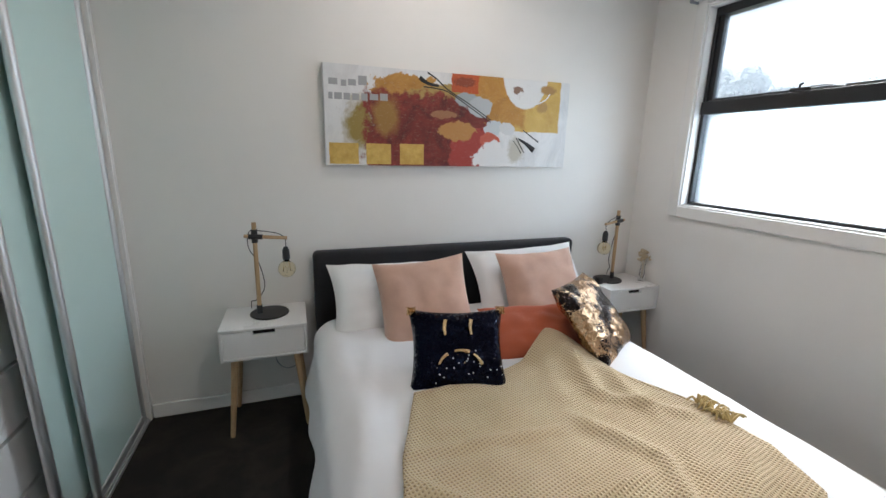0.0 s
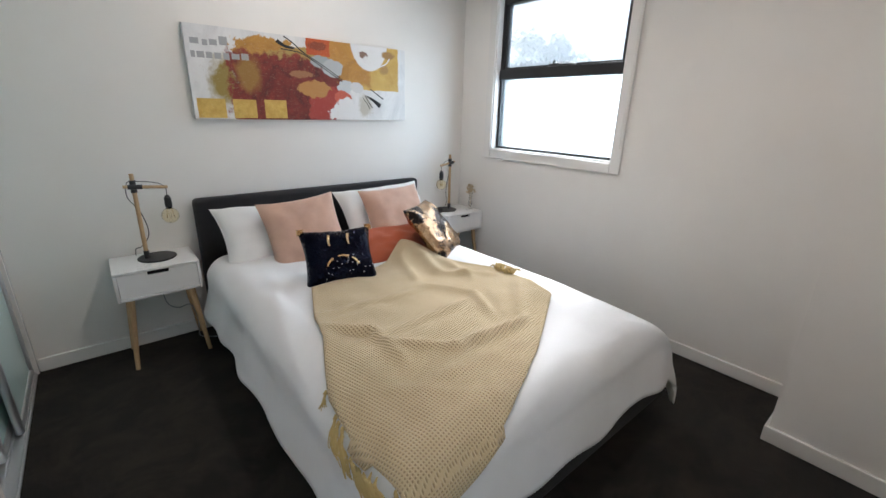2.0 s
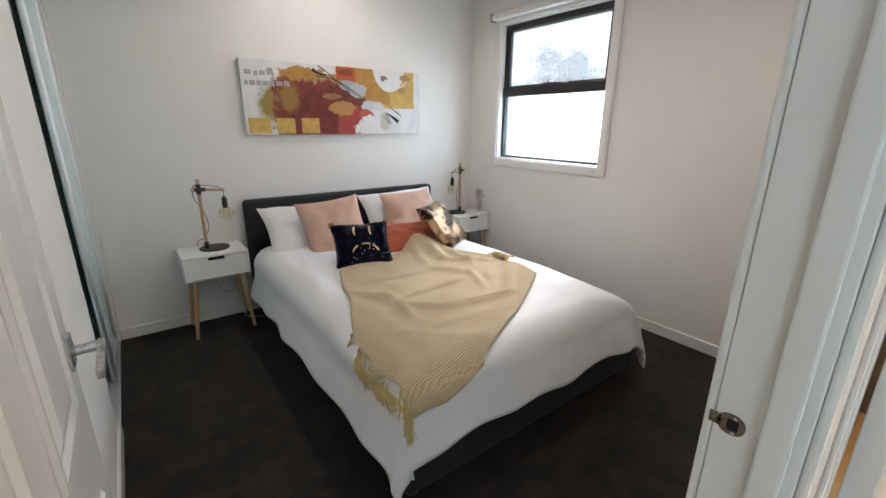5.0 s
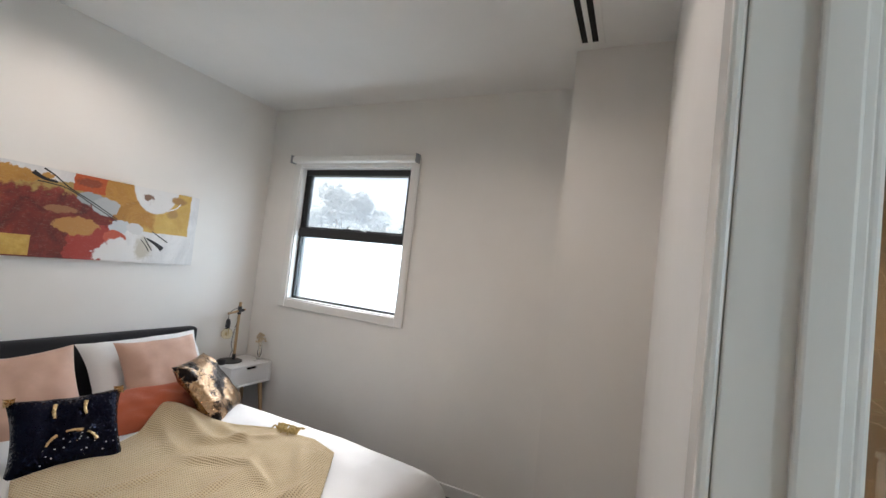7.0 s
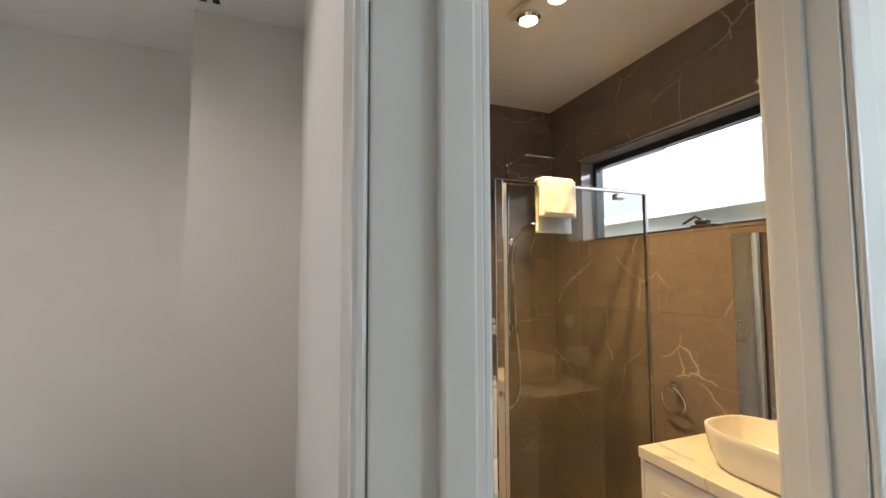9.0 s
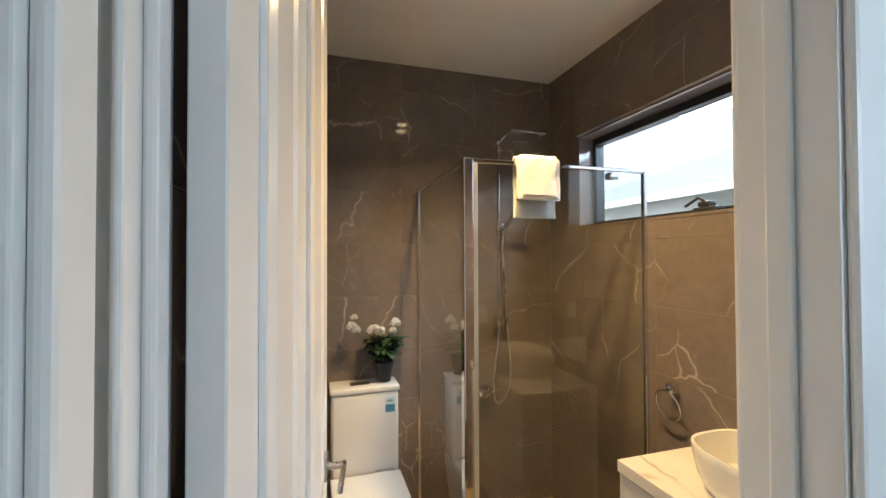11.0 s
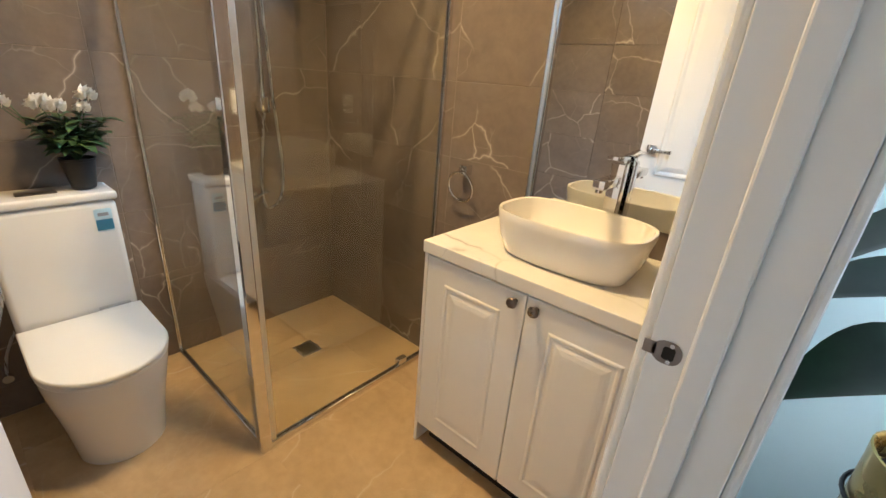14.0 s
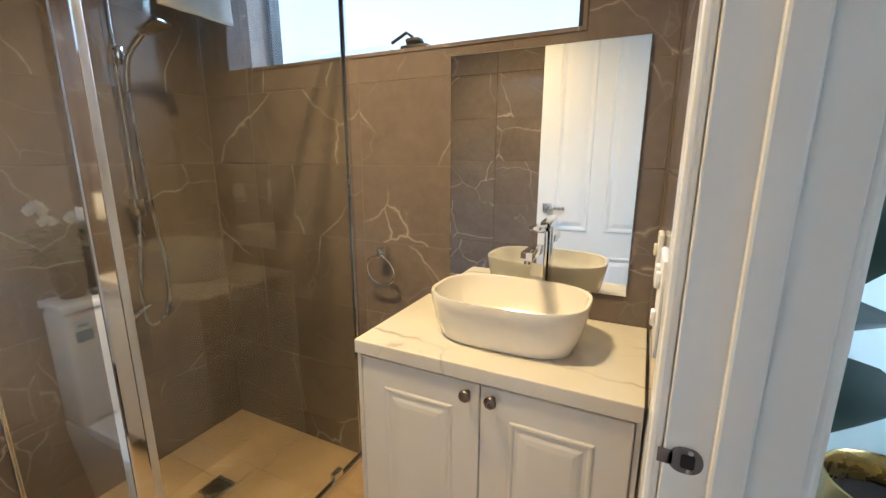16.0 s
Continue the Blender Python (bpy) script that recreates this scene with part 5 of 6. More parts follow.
art = thing("canvas_painting", Matrix(), "long abstract canvas in white, ochre, rust and gold above the bed", "painting")
part("canvas", box(PX0, PX1, -0.036, -0.001, PZ0, PZ1, 0.002), M_ART, art, "", False)
M_INK = painted("black_paint", (0.012, 0.012, 0.013), 0.4, 300)
M_GREYPAINT = painted("grey_lettering_paint", (0.36, 0.36, 0.37), 0.6, 300)
M_WHITEPAINT = painted("white_paint_line", (0.76, 0.75, 0.74), 0.6, 300)


def at_canvas(u, q, y=-0.0365):
    return (PX0 + u * pw, y, PZ0 + q * ph)


def stroke(pts, r, mat, label=""):
    b = tube([at_canvas(*p) for p in pts], r, 8, 5)
    moved(b, Matrix.Translation((0, -0.0365, 0)) @ Matrix.Diagonal((1, 0.18, 1, 1)) @ Matrix.Translation((0, 0.0365, 0)))
    part("paint_stroke", b, mat, art, label)


stroke([(0.345, 0.93), (0.36, 0.90), (0.385, 0.87), (0.42, 0.86)], [0.012, 0.006], M_INK, "black ink stroke")
stroke([(0.375, 0.985), (0.41, 0.93), (0.46, 0.82), (0.54, 0.70), (0.64, 0.53)], [0.004, 0.0025], M_INK)
stroke([(0.36, 0.84), (0.41, 0.83), (0.46, 0.80), (0.55, 0.655), (0.64, 0.505)], [0.003, 0.0025], M_INK)
stroke([(0.77, 0.33), (0.81, 0.27), (0.845, 0.20)], [0.004, 0.017], M_INK)
stroke([(0.76, 0.34), (0.78, 0.25), (0.80, 0.17)], [0.003, 0.003], M_INK)
stroke([(0.745, 0.31), (0.77, 0.23), (0.785, 0.16)], [0.002, 0.003], M_INK)
stroke([(0.79, 0.43), (0.83, 0.36), (0.865, 0.30)], [0.003, 0.004], M_INK)
stroke([(0.705, 0.985), (0.72, 0.86), (0.76, 0.76), (0.82, 0.72), (0.88, 0.78), (0.905, 0.86)], [0.004, 0.004], M_WHITEPAINT, "white painted arc")
for (u0, u1, q0, q1) in ((0.018, 0.048, 0.80, 0.86), (0.060, 0.078, 0.79, 0.85), (0.085, 0.112, 0.80, 0.86), (0.120, 0.150, 0.81, 0.90), (0.016, 0.030, 0.66, 0.725), (0.036, 0.062, 0.66, 0.725), (0.068, 0.090, 0.66, 0.725), (0.098, 0.122, 0.66, 0.725), (0.130, 0.152, 0.66, 0.73), (0.160, 0.190, 0.67, 0.73), (0.197, 0.225, 0.67, 0.74)):
    a, c = at_canvas(u0, q0), at_canvas(u1, q1)
    part("lettering_bar", box(a[0], c[0], -0.0372, -0.0355, a[2], c[2]), M_GREYPAINT, art, "grey stencilled bar")

# ---------------------------------------------------------------- bathroom things


def blockloft(sections, seg=40):
    """A lofted solid through rounded-rectangle sections: (z, cx, cy, half x, half y, power)."""
    bm = bmesh.new()
    rings = []
    for z, cx, cy, hx, hy, p in sections:
        ring = []
        for i in range(seg):
            t = 2 * math.pi * i / seg
            c, s = math.cos(t), math.sin(t)
            ring.append(bm.verts.new((cx + hx * math.copysign(abs(c) ** (2 / p), c), cy + hy * math.copysign(abs(s) ** (2 / p), s), z)))
        rings.append(ring)
    for a, b in zip(rings, rings[1:]):
        for i in range(seg):
            bm.faces.new((a[i], a[(i + 1) % seg], b[(i + 1) % seg], b[i]))
    bm.faces.new(rings[0])
    bm.faces.new(rings[-1])
    return bm


def d_shape(x_back, x_front, y, half, n=20):
    """The outline of a toilet seat: square at the back, round at the front (towards -x)."""
    pts = [(x_back, y - half), (x_back, y + half)]
    mid = x_front + half * 1.05
    for i in range(n + 1):
        t = math.pi / 2 + math.pi * i / n
        pts.append((mid + half * 1.05 * math.cos(t), y + half * math.sin(t)))
    return pts


def prism(outline, z0, z1, bevel=0.0):
    bm = bmesh.new()
    f = bm.faces.new([bm.verts.new((x, y, z0)) for x, y in outline])
    e = bmesh.ops.extrude_face_region(bm, geom=[f])
    bmesh.ops.translate(bm, vec=(0, 0, z1 - z0), verts=[q for q in e["geom"] if isinstance(q, bmesh.types.BMVert)])
    if bevel:
        bmesh.ops.bevel(bm, geom=[q for q in bm.edges if abs(q.verts[0].co.z - q.verts[1].co.z) < 1e-5], offset=bevel, segments=3, profile=0.5, affect="EDGES")
    return bm


TY = -3.545
toilet = thing("toilet", Matrix(), "white close-coupled back-to-wall toilet with the lid down", "toilet")
pan = bmesh.new()
rings = []
for z, xf, half in ((0.0, -0.515, 0.135), (0.03, -0.52, 0.137), (0.15, -0.545, 0.15), (0.28, -0.585, 0.168), (0.36, -0.612, 0.176), (0.385, -0.615, 0.177)):
    rings.append([pan.verts.new((x, y, z)) for x, y in d_shape(0.015, xf, TY, half)])
for a, b in zip(rings, rings[1:]):
    for i in range(len(a)):
        pan.faces.new((a[i], a[(i + 1) % len(a)], b[(i + 1) % len(b)], b[i]))
pan.faces.new(rings[0])
pan.faces.new(rings[-1])
part("pan", pan, M_CERAMIC, toilet, "glazed white pan")
part("seat", prism(d_shape(-0.17, -0.622, TY, 0.178), 0.387, 0.402, 0.005), M_WHITEPL, toilet, "white seat ring")
part("lid", prism(d_shape(-0.165, -0.628, TY, 0.181), 0.405, 0.424, 0.007), M_WHITEPL, toilet, "white closed lid")
part("hinge_bar", box(-0.175, -0.152, TY - 0.15, TY - 0.05, 0.4245, 0.432, 0.003), M_CHROME, toilet, "chrome hinge cover")
part("cistern", box(-0.150, 0.016, TY - 0.178, TY + 0.178, 0.387, 0.835, 0.02, 4), M_CERAMIC, toilet, "glazed white cistern")
part("cistern_lid", box(-0.156, 0.016, TY - 0.184, TY + 0.184, 0.837, 0.868, 0.010, 4), M_CERAMIC, toilet, "glazed cistern lid")
part("flush_button", box(-0.10, -0.05, TY - 0.03, TY + 0.075, 0.8685, 0.8735, 0.002), M_PEWTER, toilet, "dark dual flush button")
st = part("label_sticker", moved(rounded_plate(0.052, 0.085, 0.0006, 0.006), pose(-0.1502, TY - 0.13, 0.765, 0, 0, -90)), M_STICKERW, toilet, "pale water rating label")
part("label_block", moved(rounded_plate(0.05, 0.04, 0.0005, 0.002), pose(-0.1510, TY - 0.13, 0.748, 0, 0, -90)), M_STICKER, st, "blue block")
part("label_bar", moved(rounded_plate(0.032, 0.012, 0.0005, 0.002), pose(-0.1510, TY - 0.13, 0.787, 0, 0, -90)), M_GREYPL, st, "dark print bar")
tap1 = thing("stop_tap", Matrix(), "small chrome cistern stop tap on the wall", "tap")
part("body", tube([(0.02, -3.31, 0.20), (-0.04, -3.31, 0.20)], 0.009, 12), M_CHROME, tap1)
part("knob", tube([(-0.04, -3.31, 0.20), (-0.06, -3.31, 0.20)], 0.016, 12), M_CHROME, tap1)
part("hose", tube([(-0.03, -3.31, 0.205), (-0.035, -3.325, 0.28), (-0.04, -3.36, 0.36), (-0.05, -3.39, 0.40)], 0.005, 8, 4), M_STEEL, tap1, "braided hose")

pp = thing("potted_flowers", pose(-0.070, TY - 0.11, 0.8745), "artificial white flowers in a small black pot on the cistern", "potted plant")
part("pot", lathe([(0.0, 0.0), (0.036, 0.0), (0.050, 0.095), (0.052, 0.096), (0.053, 0.105), (0.048, 0.105), (0.045, 0.09), (0.0, 0.088)], 28), M_BLACKPL, pp, "black plastic pot")
part("soil", cyl(0.044, 0.045, 0.0885, 0.094, 20), M_SOIL, pp)


def leaf_mesh(bm, root, direction, length, width, curl=0.25, n=5, normal=Vector((0, 0, 1))):
    d = direction.normalized()
    s = d.cross(normal)
    s = s.normalized() if s.length > 0.05 else Vector((1, 0, 0))
    up = s.cross(d)
    prev = None
    for i in range(n + 1):
        t = i / n
        w = width * math.sin(math.pi * min(1.0, 0.06 + 0.94 * t) ** 0.8) * 0.5
        c = root + d * (length * t) - normal * (curl * length * t * t)
        row = [bm.verts.new(c - s * w + up * w * 0.35), bm.verts.new(c), bm.verts.new(c + s * w + up * w * 0.35)]
        if prev:
            for a in (0, 1):
                bm.faces.new((prev[a], prev[a + 1], row[a + 1], row[a]))
        prev = row


random.seed(21)
stems, leaves = bmesh.new(), bmesh.new()
heads = []
for i in range(16):
    a = random.uniform(0, 2 * math.pi)
    lean = random.uniform(0.02, 0.10)
    top = Vector((lean * math.cos(a) * 0.7, lean * math.sin(a) * 1.25, random.uniform(0.17, 0.27)))
    join(stems, tube([(0, 0, 0.09), top * 0.5 + Vector((0, 0, 0.05)), top], 0.0018, 5, 3))
    for j in range(11):
        t = random.uniform(0.35, 1.0)
        c = Vector((0, 0, 0.09)).lerp(top, t)
        b = random.uniform(0, 2 * math.pi)
        leaf_mesh(leaves, c, Vector((math.cos(b), math.sin(b), random.uniform(0.0, 0.8))), random.uniform(0.055, 0.09), random.uniform(0.030, 0.044), 0.35, 4)
part("stems", stems, M_FOLIAGE, pp, "thin green stems")
part("leaves", leaves, M_FOLIAGE, pp, "small dark green leaves")
for hx, hy, hz, sz in ((-0.02, 0.165, 0.352, 0.022), (-0.04, 0.18, 0.305, 0.032), (-0.03, 0.155, 0.285, 0.028), (-0.06, 0.070, 0.285, 0.036), (-0.05, 0.030, 0.275, 0.032), (-0.02, -0.060, 0.310, 0.034), (-0.03, -0.040, 0.270, 0.026)):
    join_b = bmesh.new()
    for q in range(26):
        b, up_ = q * 2.4, 1.0 - 1.25 * q / 26
        flat_ = math.sqrt(max(0.05, 1 - up_ * up_))
        d = Vector((math.cos(b) * flat_, math.sin(b) * flat_, up_))
        leaf_mesh(join_b, Vector((hx, hy, hz)) + d * sz * 0.25, d + Vector((0, 0, 0.25)), sz * random.uniform(0.7, 0.95), sz * 0.9, 0.3, 4, d.orthogonal())
    part("flower", join_b, M_PETAL, pp, "white silk flower")
    part("stem", tube([(0, 0, 0.10), (hx * 0.5, hy * 0.6, 0.22), (hx, hy, hz)], 0.0018, 5, 3), M_FOLIAGE, pp)

# ---- shower
SX, SY, ST = -0.805, -3.878, 1.955
screen = thing("shower_screen", Matrix(), "semi-frameless glass shower screen with chrome corner post and rails", "shower screen")


def pane(nm, b, label):
    o = part(nm, b, M_SHOWER, screen, label, False)
    o.visible_shadow = False
    return o


dpane = pane("front_pane", box(SX - 0.003, SX + 0.003, -4.742, SY - 0.018, 0.030, ST - 0.018), "clear glass front panel")
pane("side_pane", box(SX + 0.018, 0.004, SY - 0.003, SY + 0.003, 0.030, ST - 0.018), "clear glass side panel")
part("corner_post", box(SX - 0.021, SX + 0.021, SY - 0.018, SY + 0.024, 0.0, ST, 0.005), M_CHROME, screen, "chrome corner post", False)
part("post_bead", box(SX - 0.012, SX + 0.012, SY - 0.040, SY - 0.019, 0.03, ST - 0.018, 0.003), M_ALU, screen, "", False)
part("wall_channel", box(SX - 0.012, SX + 0.012, -4.76, -4.742, 0.0, ST, 0.003), M_CHROME, screen, "chrome wall channel", False)
part("wall_channel", box(0.0045, 0.020, SY - 0.010, SY + 0.010, 0.0, ST, 0.003), M_CHROME, screen, "chrome wall channel", False)
part("top_rail", box(SX - 0.013, SX + 0.013, -4.742, SY - 0.018, ST - 0.018, ST, 0.004), M_CHROME, screen, "chrome top rail", False)
part("top_rail", box(SX + 0.018, 0.0045, SY - 0.011, SY + 0.011, ST - 0.018, ST, 0.004), M_CHROME, screen, "chrome top rail", False)
part("bottom_rail", box(SX - 0.014, SX + 0.014, -4.742, SY - 0.018, 0.0, 0.028, 0.004), M_CHROME, screen, "chrome bottom rail", False)
part("bottom_rail", box(SX + 0.018, 0.0045, SY - 0.013, SY + 0.013, 0.0, 0.028, 0.004), M_CHROME, screen, "chrome bottom rail", False)
for z in (0.028, ST - 0.055):
    part("pivot", box(SX - 0.016, SX + 0.016, -4.60, -4.545, z, z + 0.032, 0.005), M_CHROME, dpane, "chrome door pivot")

tw = bmesh.new()


def towel_at(u, q):
    y = -4.09 - 0.20 * u + 0.006 * noise.noise(Vector((u * 3, q * 4, 0)))
    a = (q - 0.42) * 0.46
    r = 0.020
    if abs(a) < r * math.pi / 2:
        t = a / r
        return Vector((SX + (r + 0.004) * math.sin(t), y, ST + 0.001 + (r) * math.cos(t)))
    g = 1 if a > 0 else -1
    dn_ = abs(a) - r * math.pi / 2
    return Vector((SX + g * (r + 0.004) + 0.006 * noise.noise(Vector((u * 5, q * 6, 3))), y, ST - dn_))


towel = single("hand_towel", grid_mesh(towel_at, 24, 60), M_TOWEL, "folded white hand towel hung over the shower screen", "towel")
thicken(towel, 0.012)
towel2 = single("face_cloth", grid_mesh(lambda u, q: towel_at(0.12 + 0.78 * u, 0.42 + (q - 0.55) * 0.74) + Vector((-0.010 if q < 0.55 else 0.010, 0, 0.008)), 20, 40), M_TOWEL, "small white cloth folded over the hand towel", "towel")
thicken(towel2, 0.009)

rail = thing("shower_rail", Matrix(), "chrome shower rail with overhead rose, hand shower and hose", "shower")
RY = -4.36
part("riser", tube([(-0.055, RY, 1.15), (-0.055, RY, 2.17), (-0.065, RY, 2.215), (-0.10, RY, 2.235), (-0.34, RY, 2.245)], 0.010, 14, 5), M_CHROME, rail, "chrome riser and arm")
for z in (1.16, 2.05):
    part("bracket", tube([(0.02, RY, z), (-0.055, RY, z)], 0.012, 14), M_CHROME, rail, "chrome wall bracket")
part("diverter", box(-0.075, -0.03, RY - 0.022, RY + 0.022, 1.13, 1.20, 0.006), M_CHROME, rail, "chrome diverter block")
rose = part("rose", box(-0.44, -0.24, RY - 0.10, RY + 0.10, 2.203, 2.212, 0.003), M_CHROME, rail, "flat square overhead rose")
part("swivel", cyl(0.018, 0.012, 2.2125, 2.243, 16, -0.34, RY), M_CHROME, rose)
part("slider", box(-0.085, -0.035, RY - 0.02, RY + 0.02, 1.69, 1.76, 0.006), M_CHROME, rail, "chrome slider")
hs = part("hand_shower", tube([(-0.085, RY - 0.01, 1.60), (-0.10, RY - 0.02, 1.72), (-0.155, RY - 0.05, 1.80)], 0.011, 14, 4), M_CHROME, rail, "chrome hand shower")
part("spray_head", moved(box(-0.05, 0.05, -0.035, 0.035, -0.009, 0.009, 0.006), pose(-0.20, RY - 0.07, 1.825, 0, 20, 20)), M_CHROME, hs)
part("hose", tube([(-0.085, RY - 0.01, 1.60), (-0.09, RY - 0.03, 1.2), (-0.10, RY - 0.05, 0.86), (-0.10, RY - 0.02, 0.72), (-0.09, RY + 0.04, 0.69), (-0.075, RY + 0.05, 0.80), (-0.06, RY + 0.02, 1.0), (-0.055, RY, 1.13)], 0.0065, 10, 7), M_STEEL, rail, "ribbed metal hose")
mixer = thing("shower_mixer", Matrix(), "chrome shower mixer tap on the tiles", "tap")
part("plate", tube([(0.02, -4.275, 0.72), (0.010, -4.275, 0.72)], 0.045, 28), M_CHROME, mixer)
part("body", tube([(0.010, -4.275, 0.72), (-0.055, -4.275, 0.72)], [0.026, 0.022], 22), M_CHROME, mixer)
part("lever", tube([(-0.05, -4.275, 0.72), (-0.075, -4.30, 0.75), (-0.085, -4.335, 0.765)], [0.012, 0.007], 12, 4), M_CHROME, mixer)
drain = thing("floor_drain", Matrix(), "square chrome floor waste in the shower floor", "drain")
part("frame", box(-0.418, -0.312, -4.383, -4.277, -0.011, 0.0012, 0.001), M_STEEL, drain)
for i in range(7):
    part("slot", box(-0.405 + i * 0.0125, -0.399 + i * 0.0125, -4.37, -4.29, 0.0010, 0.0018), M_DARKGAP, drain)

# ---- vanity
vx0, vx1, vy0, vy1 = -1.905, -1.175, -4.756, -4.315
van = thing("vanity_cabinet", Matrix(), "white painted vanity cabinet with two panelled doors", "cabinet")
part("carcass", box(vx0, vx1, vy0, vy1 - 0.002, 0.09, 0.808, 0.002), M_VAN, van, "", False)
part("kickboard", box(vx0 + 0.01, vx1 - 0.02, vy0, vy1 - 0.045, 0.0, 0.0895), M_DARKGAP, van, "recessed kickboard in shadow-gap black", False)
part("filler", box(-1.9175, vx0 - 0.0003, vy0, vy1 + 0.008, 0.0, 0.808, 0.001), M_VAN, van, "", False)
part("end_panel", box(vx1 + 0.0003, vx1 + 0.014, vy0, vy1 + 0.012, 0.0, 0.808, 0.002), M_VAN, van, "", False)
mid = (vx0 + vx1) / 2 - 0.005
for x0, x1, kx in ((vx0 + 0.002, mid - 0.0015, mid - 0.034), (mid + 0.0015, vx1 - 0.002, mid + 0.034)):
    d = part("door", box(x0, x1, vy1 - 0.0015, vy1 + 0.012, 0.095, 0.800, 0.003), M_VAN, van, "white cabinet door with a raised panel", False)
    g = bmesh.new()
    a0, a1, c0, c1 = x0 + 0.076, x1 - 0.076, 0.165, 0.722
    loops = []
    for off, up in ((0.0, 0.0122), (0.005, 0.0150), (0.011, 0.0152), (0.016, 0.0126), (0.024, 0.0128), (0.034, 0.0152), (0.048, 0.0168), (0.056, 0.0170)):
        loops.append([g.verts.new((q[0], vy1 + up, q[1])) for q in ((a0 + off, c0 + off), (a1 - off, c0 + off), (a1 - off, c1 - off), (a0 + off, c1 - off))])
    for p_, q_ in zip(loops, loops[1:]):
        for i in range(4):
            g.faces.new((p_[i], p_[(i + 1) % 4], q_[(i + 1) % 4], q_[i]))
    g.faces.new(loops[-1])
    part("raised_panel", g, M_VAN, d, "", False)
    kn = lathe([(0.0, 0.0), (0.0075, 0.0), (0.006, 0.010), (0.008, 0.014), (0.015, 0.018), (0.0165, 0.023), (0.014, 0.028), (0.0, 0.031)], 24)
    part("knob", moved(kn, Matrix.Translation((kx, vy1 + 0.012, 0.772)) @ pose(0, 0, 0, -90, 0, 0)), M_PEWTER, d, "round pewter knob")
single("worktop", box(-1.917, -1.158, -4.757, -4.295, 0.8085, 0.850, 0.003), M_TOP, "white stone worktop with grey veins", "worktop", "", "", False)

BCX, BCY = -1.55, -4.512
basin = thing("basin", Matrix(), "white oval vessel basin on the worktop", "basin")
secs = [(0.8505, BCX, BCY, 0.180, 0.108, 3.2), (0.853, BCX, BCY, 0.188, 0.115, 3.2), (0.90, BCX, BCY, 0.209, 0.136, 3.1), (0.96, BCX, BCY, 0.221, 0.148, 3.0), (0.985, BCX, BCY, 0.224, 0.150, 3.0), (0.989, BCX, BCY, 0.222, 0.148, 3.0), (0.987, BCX, BCY, 0.214, 0.140, 3.0), (0.955, BCX, BCY, 0.206, 0.133, 3.0), (0.90, BCX, BCY, 0.180, 0.110, 2.8), (0.872, BCX, BCY, 0.11, 0.07, 2.3), (0.868, BCX, BCY, 0.03, 0.03, 2.0)]
part("bowl", blockloft(secs, 64), M_CERAMIC, basin, "glazed white bowl")
part("waste", cyl(0.024, 0.026, 0.868, 0.8725, 24, BCX, BCY), M_CHROME, basin, "chrome waste")

tap = thing("basin_mixer", Matrix(), "tall square chrome basin mixer tap", "tap")
TX, TYY = -1.585, -4.70
part("body", box(TX - 0.021, TX + 0.021, TYY - 0.021, TYY + 0.021, 0.8505, 1.135, 0.003), M_CHROME, tap, "square chrome column")
part("spout", box(TX - 0.018, TX + 0.018, TYY + 0.0215, TYY + 0.155, 1.072, 1.098, 0.003), M_CHROME, tap, "flat chrome spout")
part("aerator", cyl(0.010, 0.010, 1.062, 1.0715, 16, TX, TYY + 0.14), M_CHROME, tap)
part("lever", moved(box(-0.016, 0.016, -0.03, 0.085, 0.0, 0.011, 0.002), pose(TX, TYY, 1.145, 4, 0, 0)), M_CHROME, tap, "flat chrome lever")
part("lever_neck", box(TX - 0.012, TX + 0.012, TYY - 0.012, TYY + 0.012, 1.1355, 1.147), M_CHROME, tap)

mir = thing("mirror", Matrix(), "frameless rectangular wall mirror above the basin", "mirror")
part("glass", box(-1.85, -1.248, -4.7565, -4.751, 0.942, 1.690, 0.0025), M_MIRROR, mir, "silvered mirror", False)
part("backing", box(-1.846, -1.252, -4.7595, -4.757, 0.946, 1.686), M_DARKGAP, mir, "", False)

ring = thing("towel_ring", Matrix(), "chrome towel ring on the tiled wall", "towel ring")
part("mount", box(-0.985, -0.945, -4.7595, -4.72, 0.975, 1.015, 0.004), M_CHROME, ring, "square chrome mount")
part("ring", tube([(-0.965 + 0.062 * math.cos(2 * math.pi * i / 40), -4.715 + 0.012 * math.sin(2 * math.pi * i / 40), 0.925 + 0.062 * math.sin(2 * math.pi * i / 40)) for i in range(41)], 0.0048, 10), M_CHROME, ring, "chrome ring")


def wall_plate(y, z, w, h, nm, label, cat, knobs):
    r = thing(nm, Matrix(), label, cat)
    part("plate", box(-1.9195, -1.908, y - w / 2, y + w / 2, z - h / 2, z + h / 2, 0.004), M_WHITEPL, r)
    for dy, dz in knobs:
        part("rocker", box(-1.9082, -1.901, y + dy - 0.009, y + dy + 0.009, z + dz - 0.013, z + dz + 0.013, 0.003), M_WHITEPL, r)
    return r


wall_plate(-4.395, 1.15, 0.075, 0.115, "light_switch", "white rocker light switch on brown tiles", "switch", [(0, 0.02)])
wall_plate(-4.13, 1.14, 0.115, 0.155, "power_outlet", "white power outlet on brown tiles", "outlet", [(-0.025, 0.04), (0.025, 0.04), (0, -0.03)])

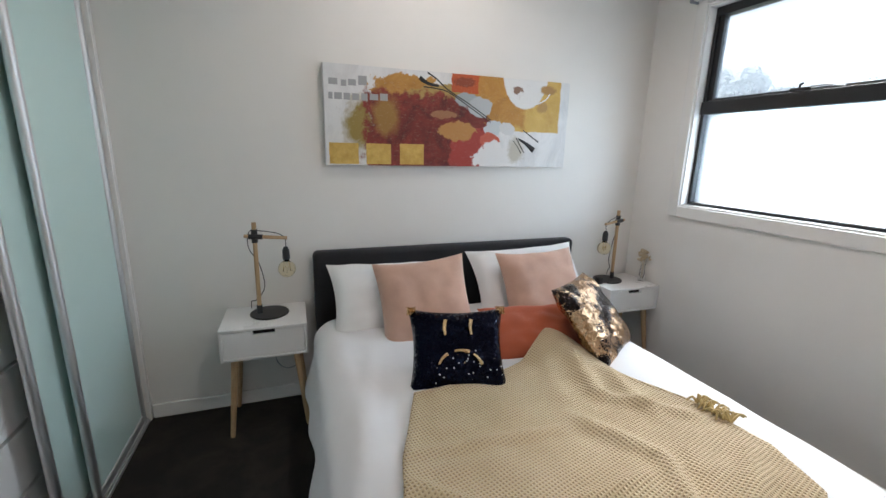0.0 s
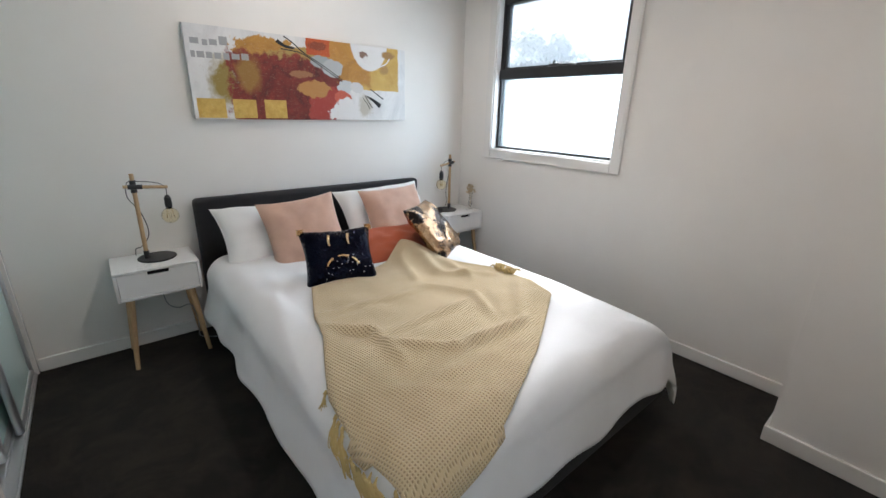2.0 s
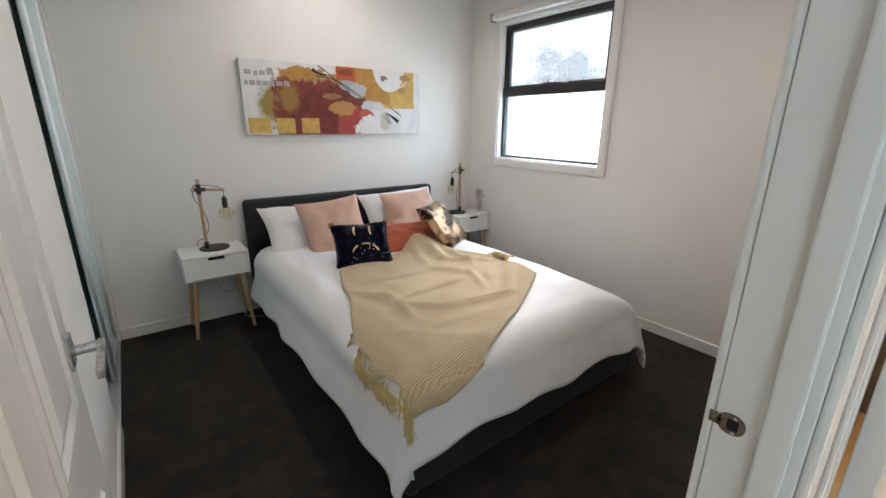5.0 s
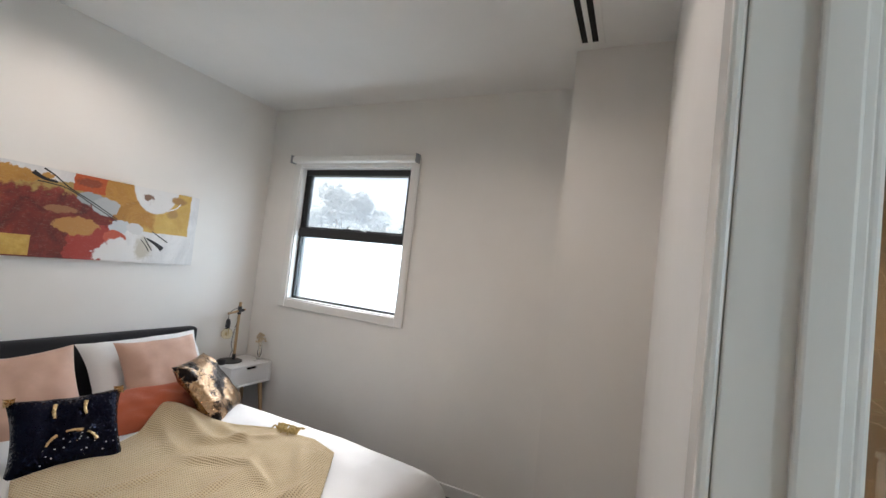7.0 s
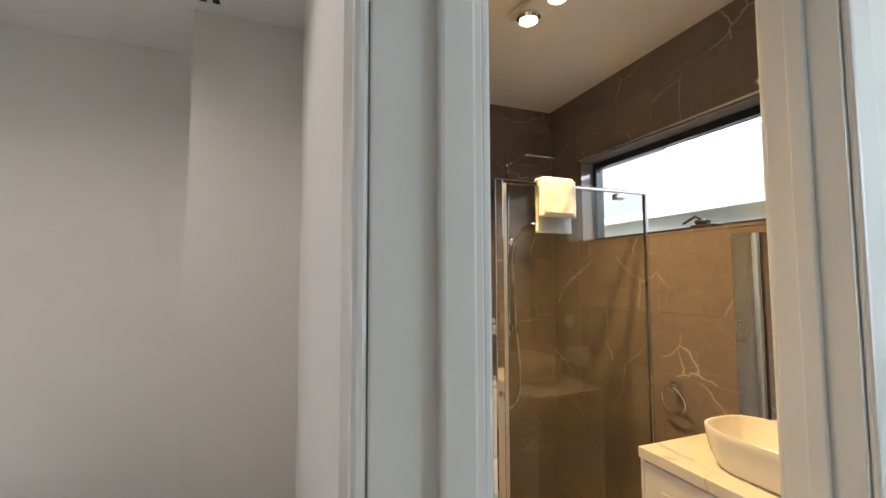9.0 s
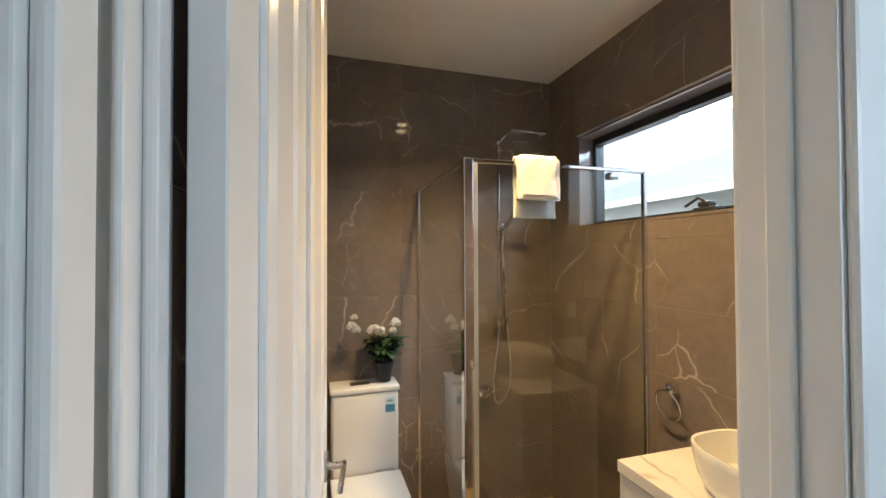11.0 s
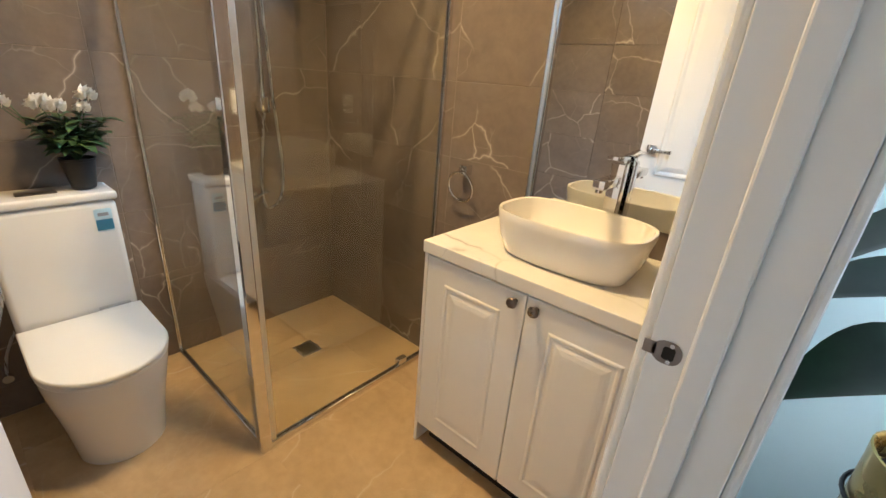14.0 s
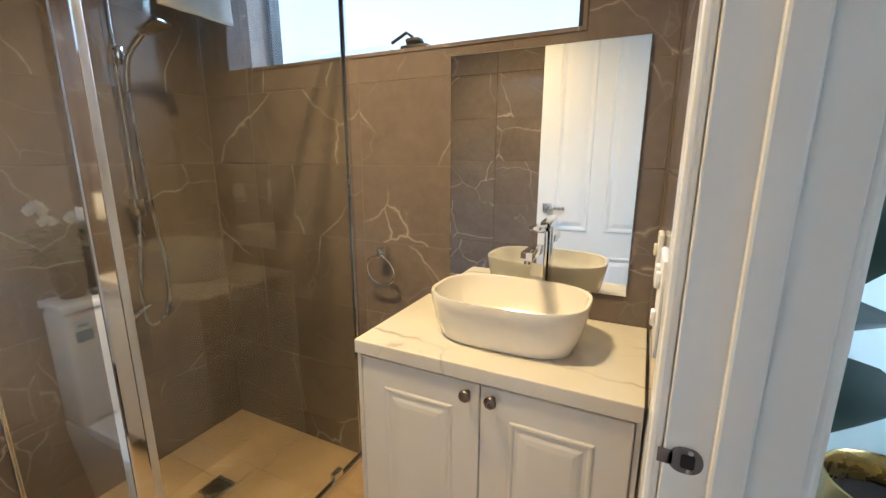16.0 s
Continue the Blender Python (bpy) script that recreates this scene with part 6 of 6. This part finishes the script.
# ---------------------------------------------------------------- hall things
plant = thing("floor_plant", pose(-2.42, -4.50, 0), "large-leaved dark green plant in a brass pot on a black stand", "plant")
part("pot", lathe([(0.0, 0.42), (0.10, 0.42), (0.125, 0.44), (0.128, 0.64), (0.130, 0.68), (0.126, 0.682), (0.120, 0.675), (0.118, 0.59), (0.0, 0.585)], 40), M_BRASS, plant, "brass planter")
part("soil", cyl(0.116, 0.1165, 0.5855, 0.61, 28), M_SOIL, plant)
part("stand_ring", tube([(0.135 * math.cos(2 * math.pi * i / 36), 0.135 * math.sin(2 * math.pi * i / 36), 0.55) for i in range(37)], 0.005, 8), M_BLACK, plant, "black metal ring")
for i in range(4):
    a = math.pi / 4 + i * math.pi / 2
    part("stand_leg", tube([(0.14 * math.cos(a), 0.14 * math.sin(a), 0.60), (0.14 * math.cos(a), 0.14 * math.sin(a), 0.0)], 0.006, 8), M_BLACK, plant, "black metal leg")
    part("stand_bar", tube([(0.14 * math.cos(a), 0.14 * math.sin(a), 0.412), (0, 0, 0.412)], 0.005, 8), M_BLACK, plant)
part("trunk", tube([(0, 0, 0.60), (0.01, -0.01, 0.95), (-0.01, 0.0, 1.35), (0.0, 0.01, 1.6)], [0.013, 0.007], 10, 5), M_BARK, plant, "thin brown trunk")
random.seed(31)
for i in range(15):
    z = 0.99 + 0.05 * i
    a = 0.9 + i * 2.4 + random.uniform(-0.4, 0.4)
    d = Vector((math.cos(a), math.sin(a) if math.sin(a) > -0.2 else -0.5 * math.sin(a), random.uniform(-0.15, 0.35)))
    root = Vector((0, 0, z - 0.05))
    tip = root + d.normalized() * random.uniform(0.06, 0.10)
    b = bmesh.new()
    leaf_mesh(b, tip, d, random.uniform(0.26, 0.34), random.uniform(0.20, 0.26), random.uniform(0.35, 0.8), 11)
    lf = part("leaf", b, M_LEAF, plant, "broad glossy dark green leaf" if i == 0 else "")
    part("leaf_stalk", tube([root, tip], 0.005, 6), M_FOLIAGE, lf)

# ---------------------------------------------------------------- outside
single("ground", box(-400, 400, -400, 400, -3.2, -3.0), M_LAWN, "grassy ground around the house", "ground", "", "structure")


def tree(x, y, ground, height, spread, seed, label):
    rnd = random.Random(seed)
    r = thing("tree", pose(x, y, ground), label, "tree")
    part("trunk", tube([(0, 0, 0), (0.1, 0.05, height * 0.3), (0.0, 0.0, height * 0.62)], [0.22, 0.09], 10, 4), M_BARK, r, "brown trunk")
    limbs = bmesh.new()
    crown = bmesh.new()
    verts, faces = [], []
    for i in range(46):
        a, q = rnd.uniform(0, 2 * math.pi), rnd.uniform(0.15, 1.0) ** 0.6
        hz = height * rnd.uniform(0.50, 0.98)
        lim = spread * math.sqrt(max(0.08, 1 - ((hz / height - 0.62) / 0.42) ** 2))
        tip = Vector((q * lim * math.cos(a), q * lim * math.sin(a), hz))
        join(limbs, tube([(0, 0, height * rnd.uniform(0.3, 0.55)), tip * 0.5 + Vector((0, 0, height * 0.2)), tip], [0.07, 0.012], 6, 3))
        cr = spread * rnd.uniform(0.22, 0.34)
        for j in range(420):
            d = Vector((rnd.gauss(0, 1), rnd.gauss(0, 1), rnd.gauss(0, 0.75)))
            c = tip + d.normalized() * cr * rnd.uniform(0.3, 1.0)
            n1 = Vector((rnd.gauss(0, 1), rnd.gauss(0, 1), rnd.gauss(0, 1))).normalized()
            n2 = n1.orthogonal().normalized()
            s = spread * rnd.uniform(0.055, 0.09)
            i0 = len(verts)
            verts += [c - n1 * s, c + n2 * s * 0.5, c + n1 * s, c - n2 * s * 0.5]
            faces.append((i0, i0 + 1, i0 + 2, i0 + 3))
    crown.free()
    part("limbs", limbs, M_BARK, r, "brown limbs")
    me = bpy.data.meshes.new("crown")
    me.from_pydata(verts, [], faces)
    me.materials.append(M_HAZED_TREE)
    o = new("crown", me)
    o.parent = r
    return r


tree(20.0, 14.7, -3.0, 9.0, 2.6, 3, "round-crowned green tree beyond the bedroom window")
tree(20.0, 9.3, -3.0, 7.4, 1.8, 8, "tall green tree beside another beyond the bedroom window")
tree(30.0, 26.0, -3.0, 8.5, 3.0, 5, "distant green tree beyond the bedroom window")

house = thing("neighbour_house", pose(2.7, -16.0, -3.0), "neighbouring house with pale walls and a light grey hipped roof", "house")
part("wall", box(-3.0, 9.6, -4.6, 4.0, 0, 6.0, 0.02), M_RENDERED, house, "pale rendered wall", False)


def hip(x0, x1, y0, y1, z0, rise, inset):
    bm = bmesh.new()
    a = [bm.verts.new(p) for p in ((x0, y0, z0), (x1, y0, z0), (x1, y1, z0), (x0, y1, z0))]
    ym = (y0 + y1) / 2
    b = [bm.verts.new(p) for p in ((x0 + inset, ym, z0 + rise), (x1 - inset, ym, z0 + rise))]
    for f in ((a[0], a[1], b[1], b[0]), (a[2], a[3], b[0], b[1]), (a[1], a[2], b[1]), (a[3], a[0], b[0]), (a[3], a[2], a[1], a[0])):
        bm.faces.new(f)
    return bm


part("roof", hip(-0.6, 10.2, -5.2, 4.5, 6.02, 2.05, 4.6), M_ROOF, house, "light grey hipped sheet roof", False)
part("roof", hip(-3.4, 2.0, 1.5, 4.9, 6.03, 0.78, 1.6), M_ROOF, house, "light grey lower roof wing", False)
part("fascia", box(-3.45, 10.2, 4.92, 5.02, 5.84, 6.02, 0.01), M_LACQ, house, "white fascia", False)
for wx in (-2.4, 0.2, 2.6):
    wn_ = part("window", box(wx - 0.6, wx + 0.6, 4.001, 4.05, 3.9, 5.2, 0.01), M_BLACK, house, "dark framed window", False)
    part("pane", box(wx - 0.53, wx + 0.53, 4.051, 4.06, 3.97, 5.13), M_GREYPL, wn_, "", False)

lay_tiles()
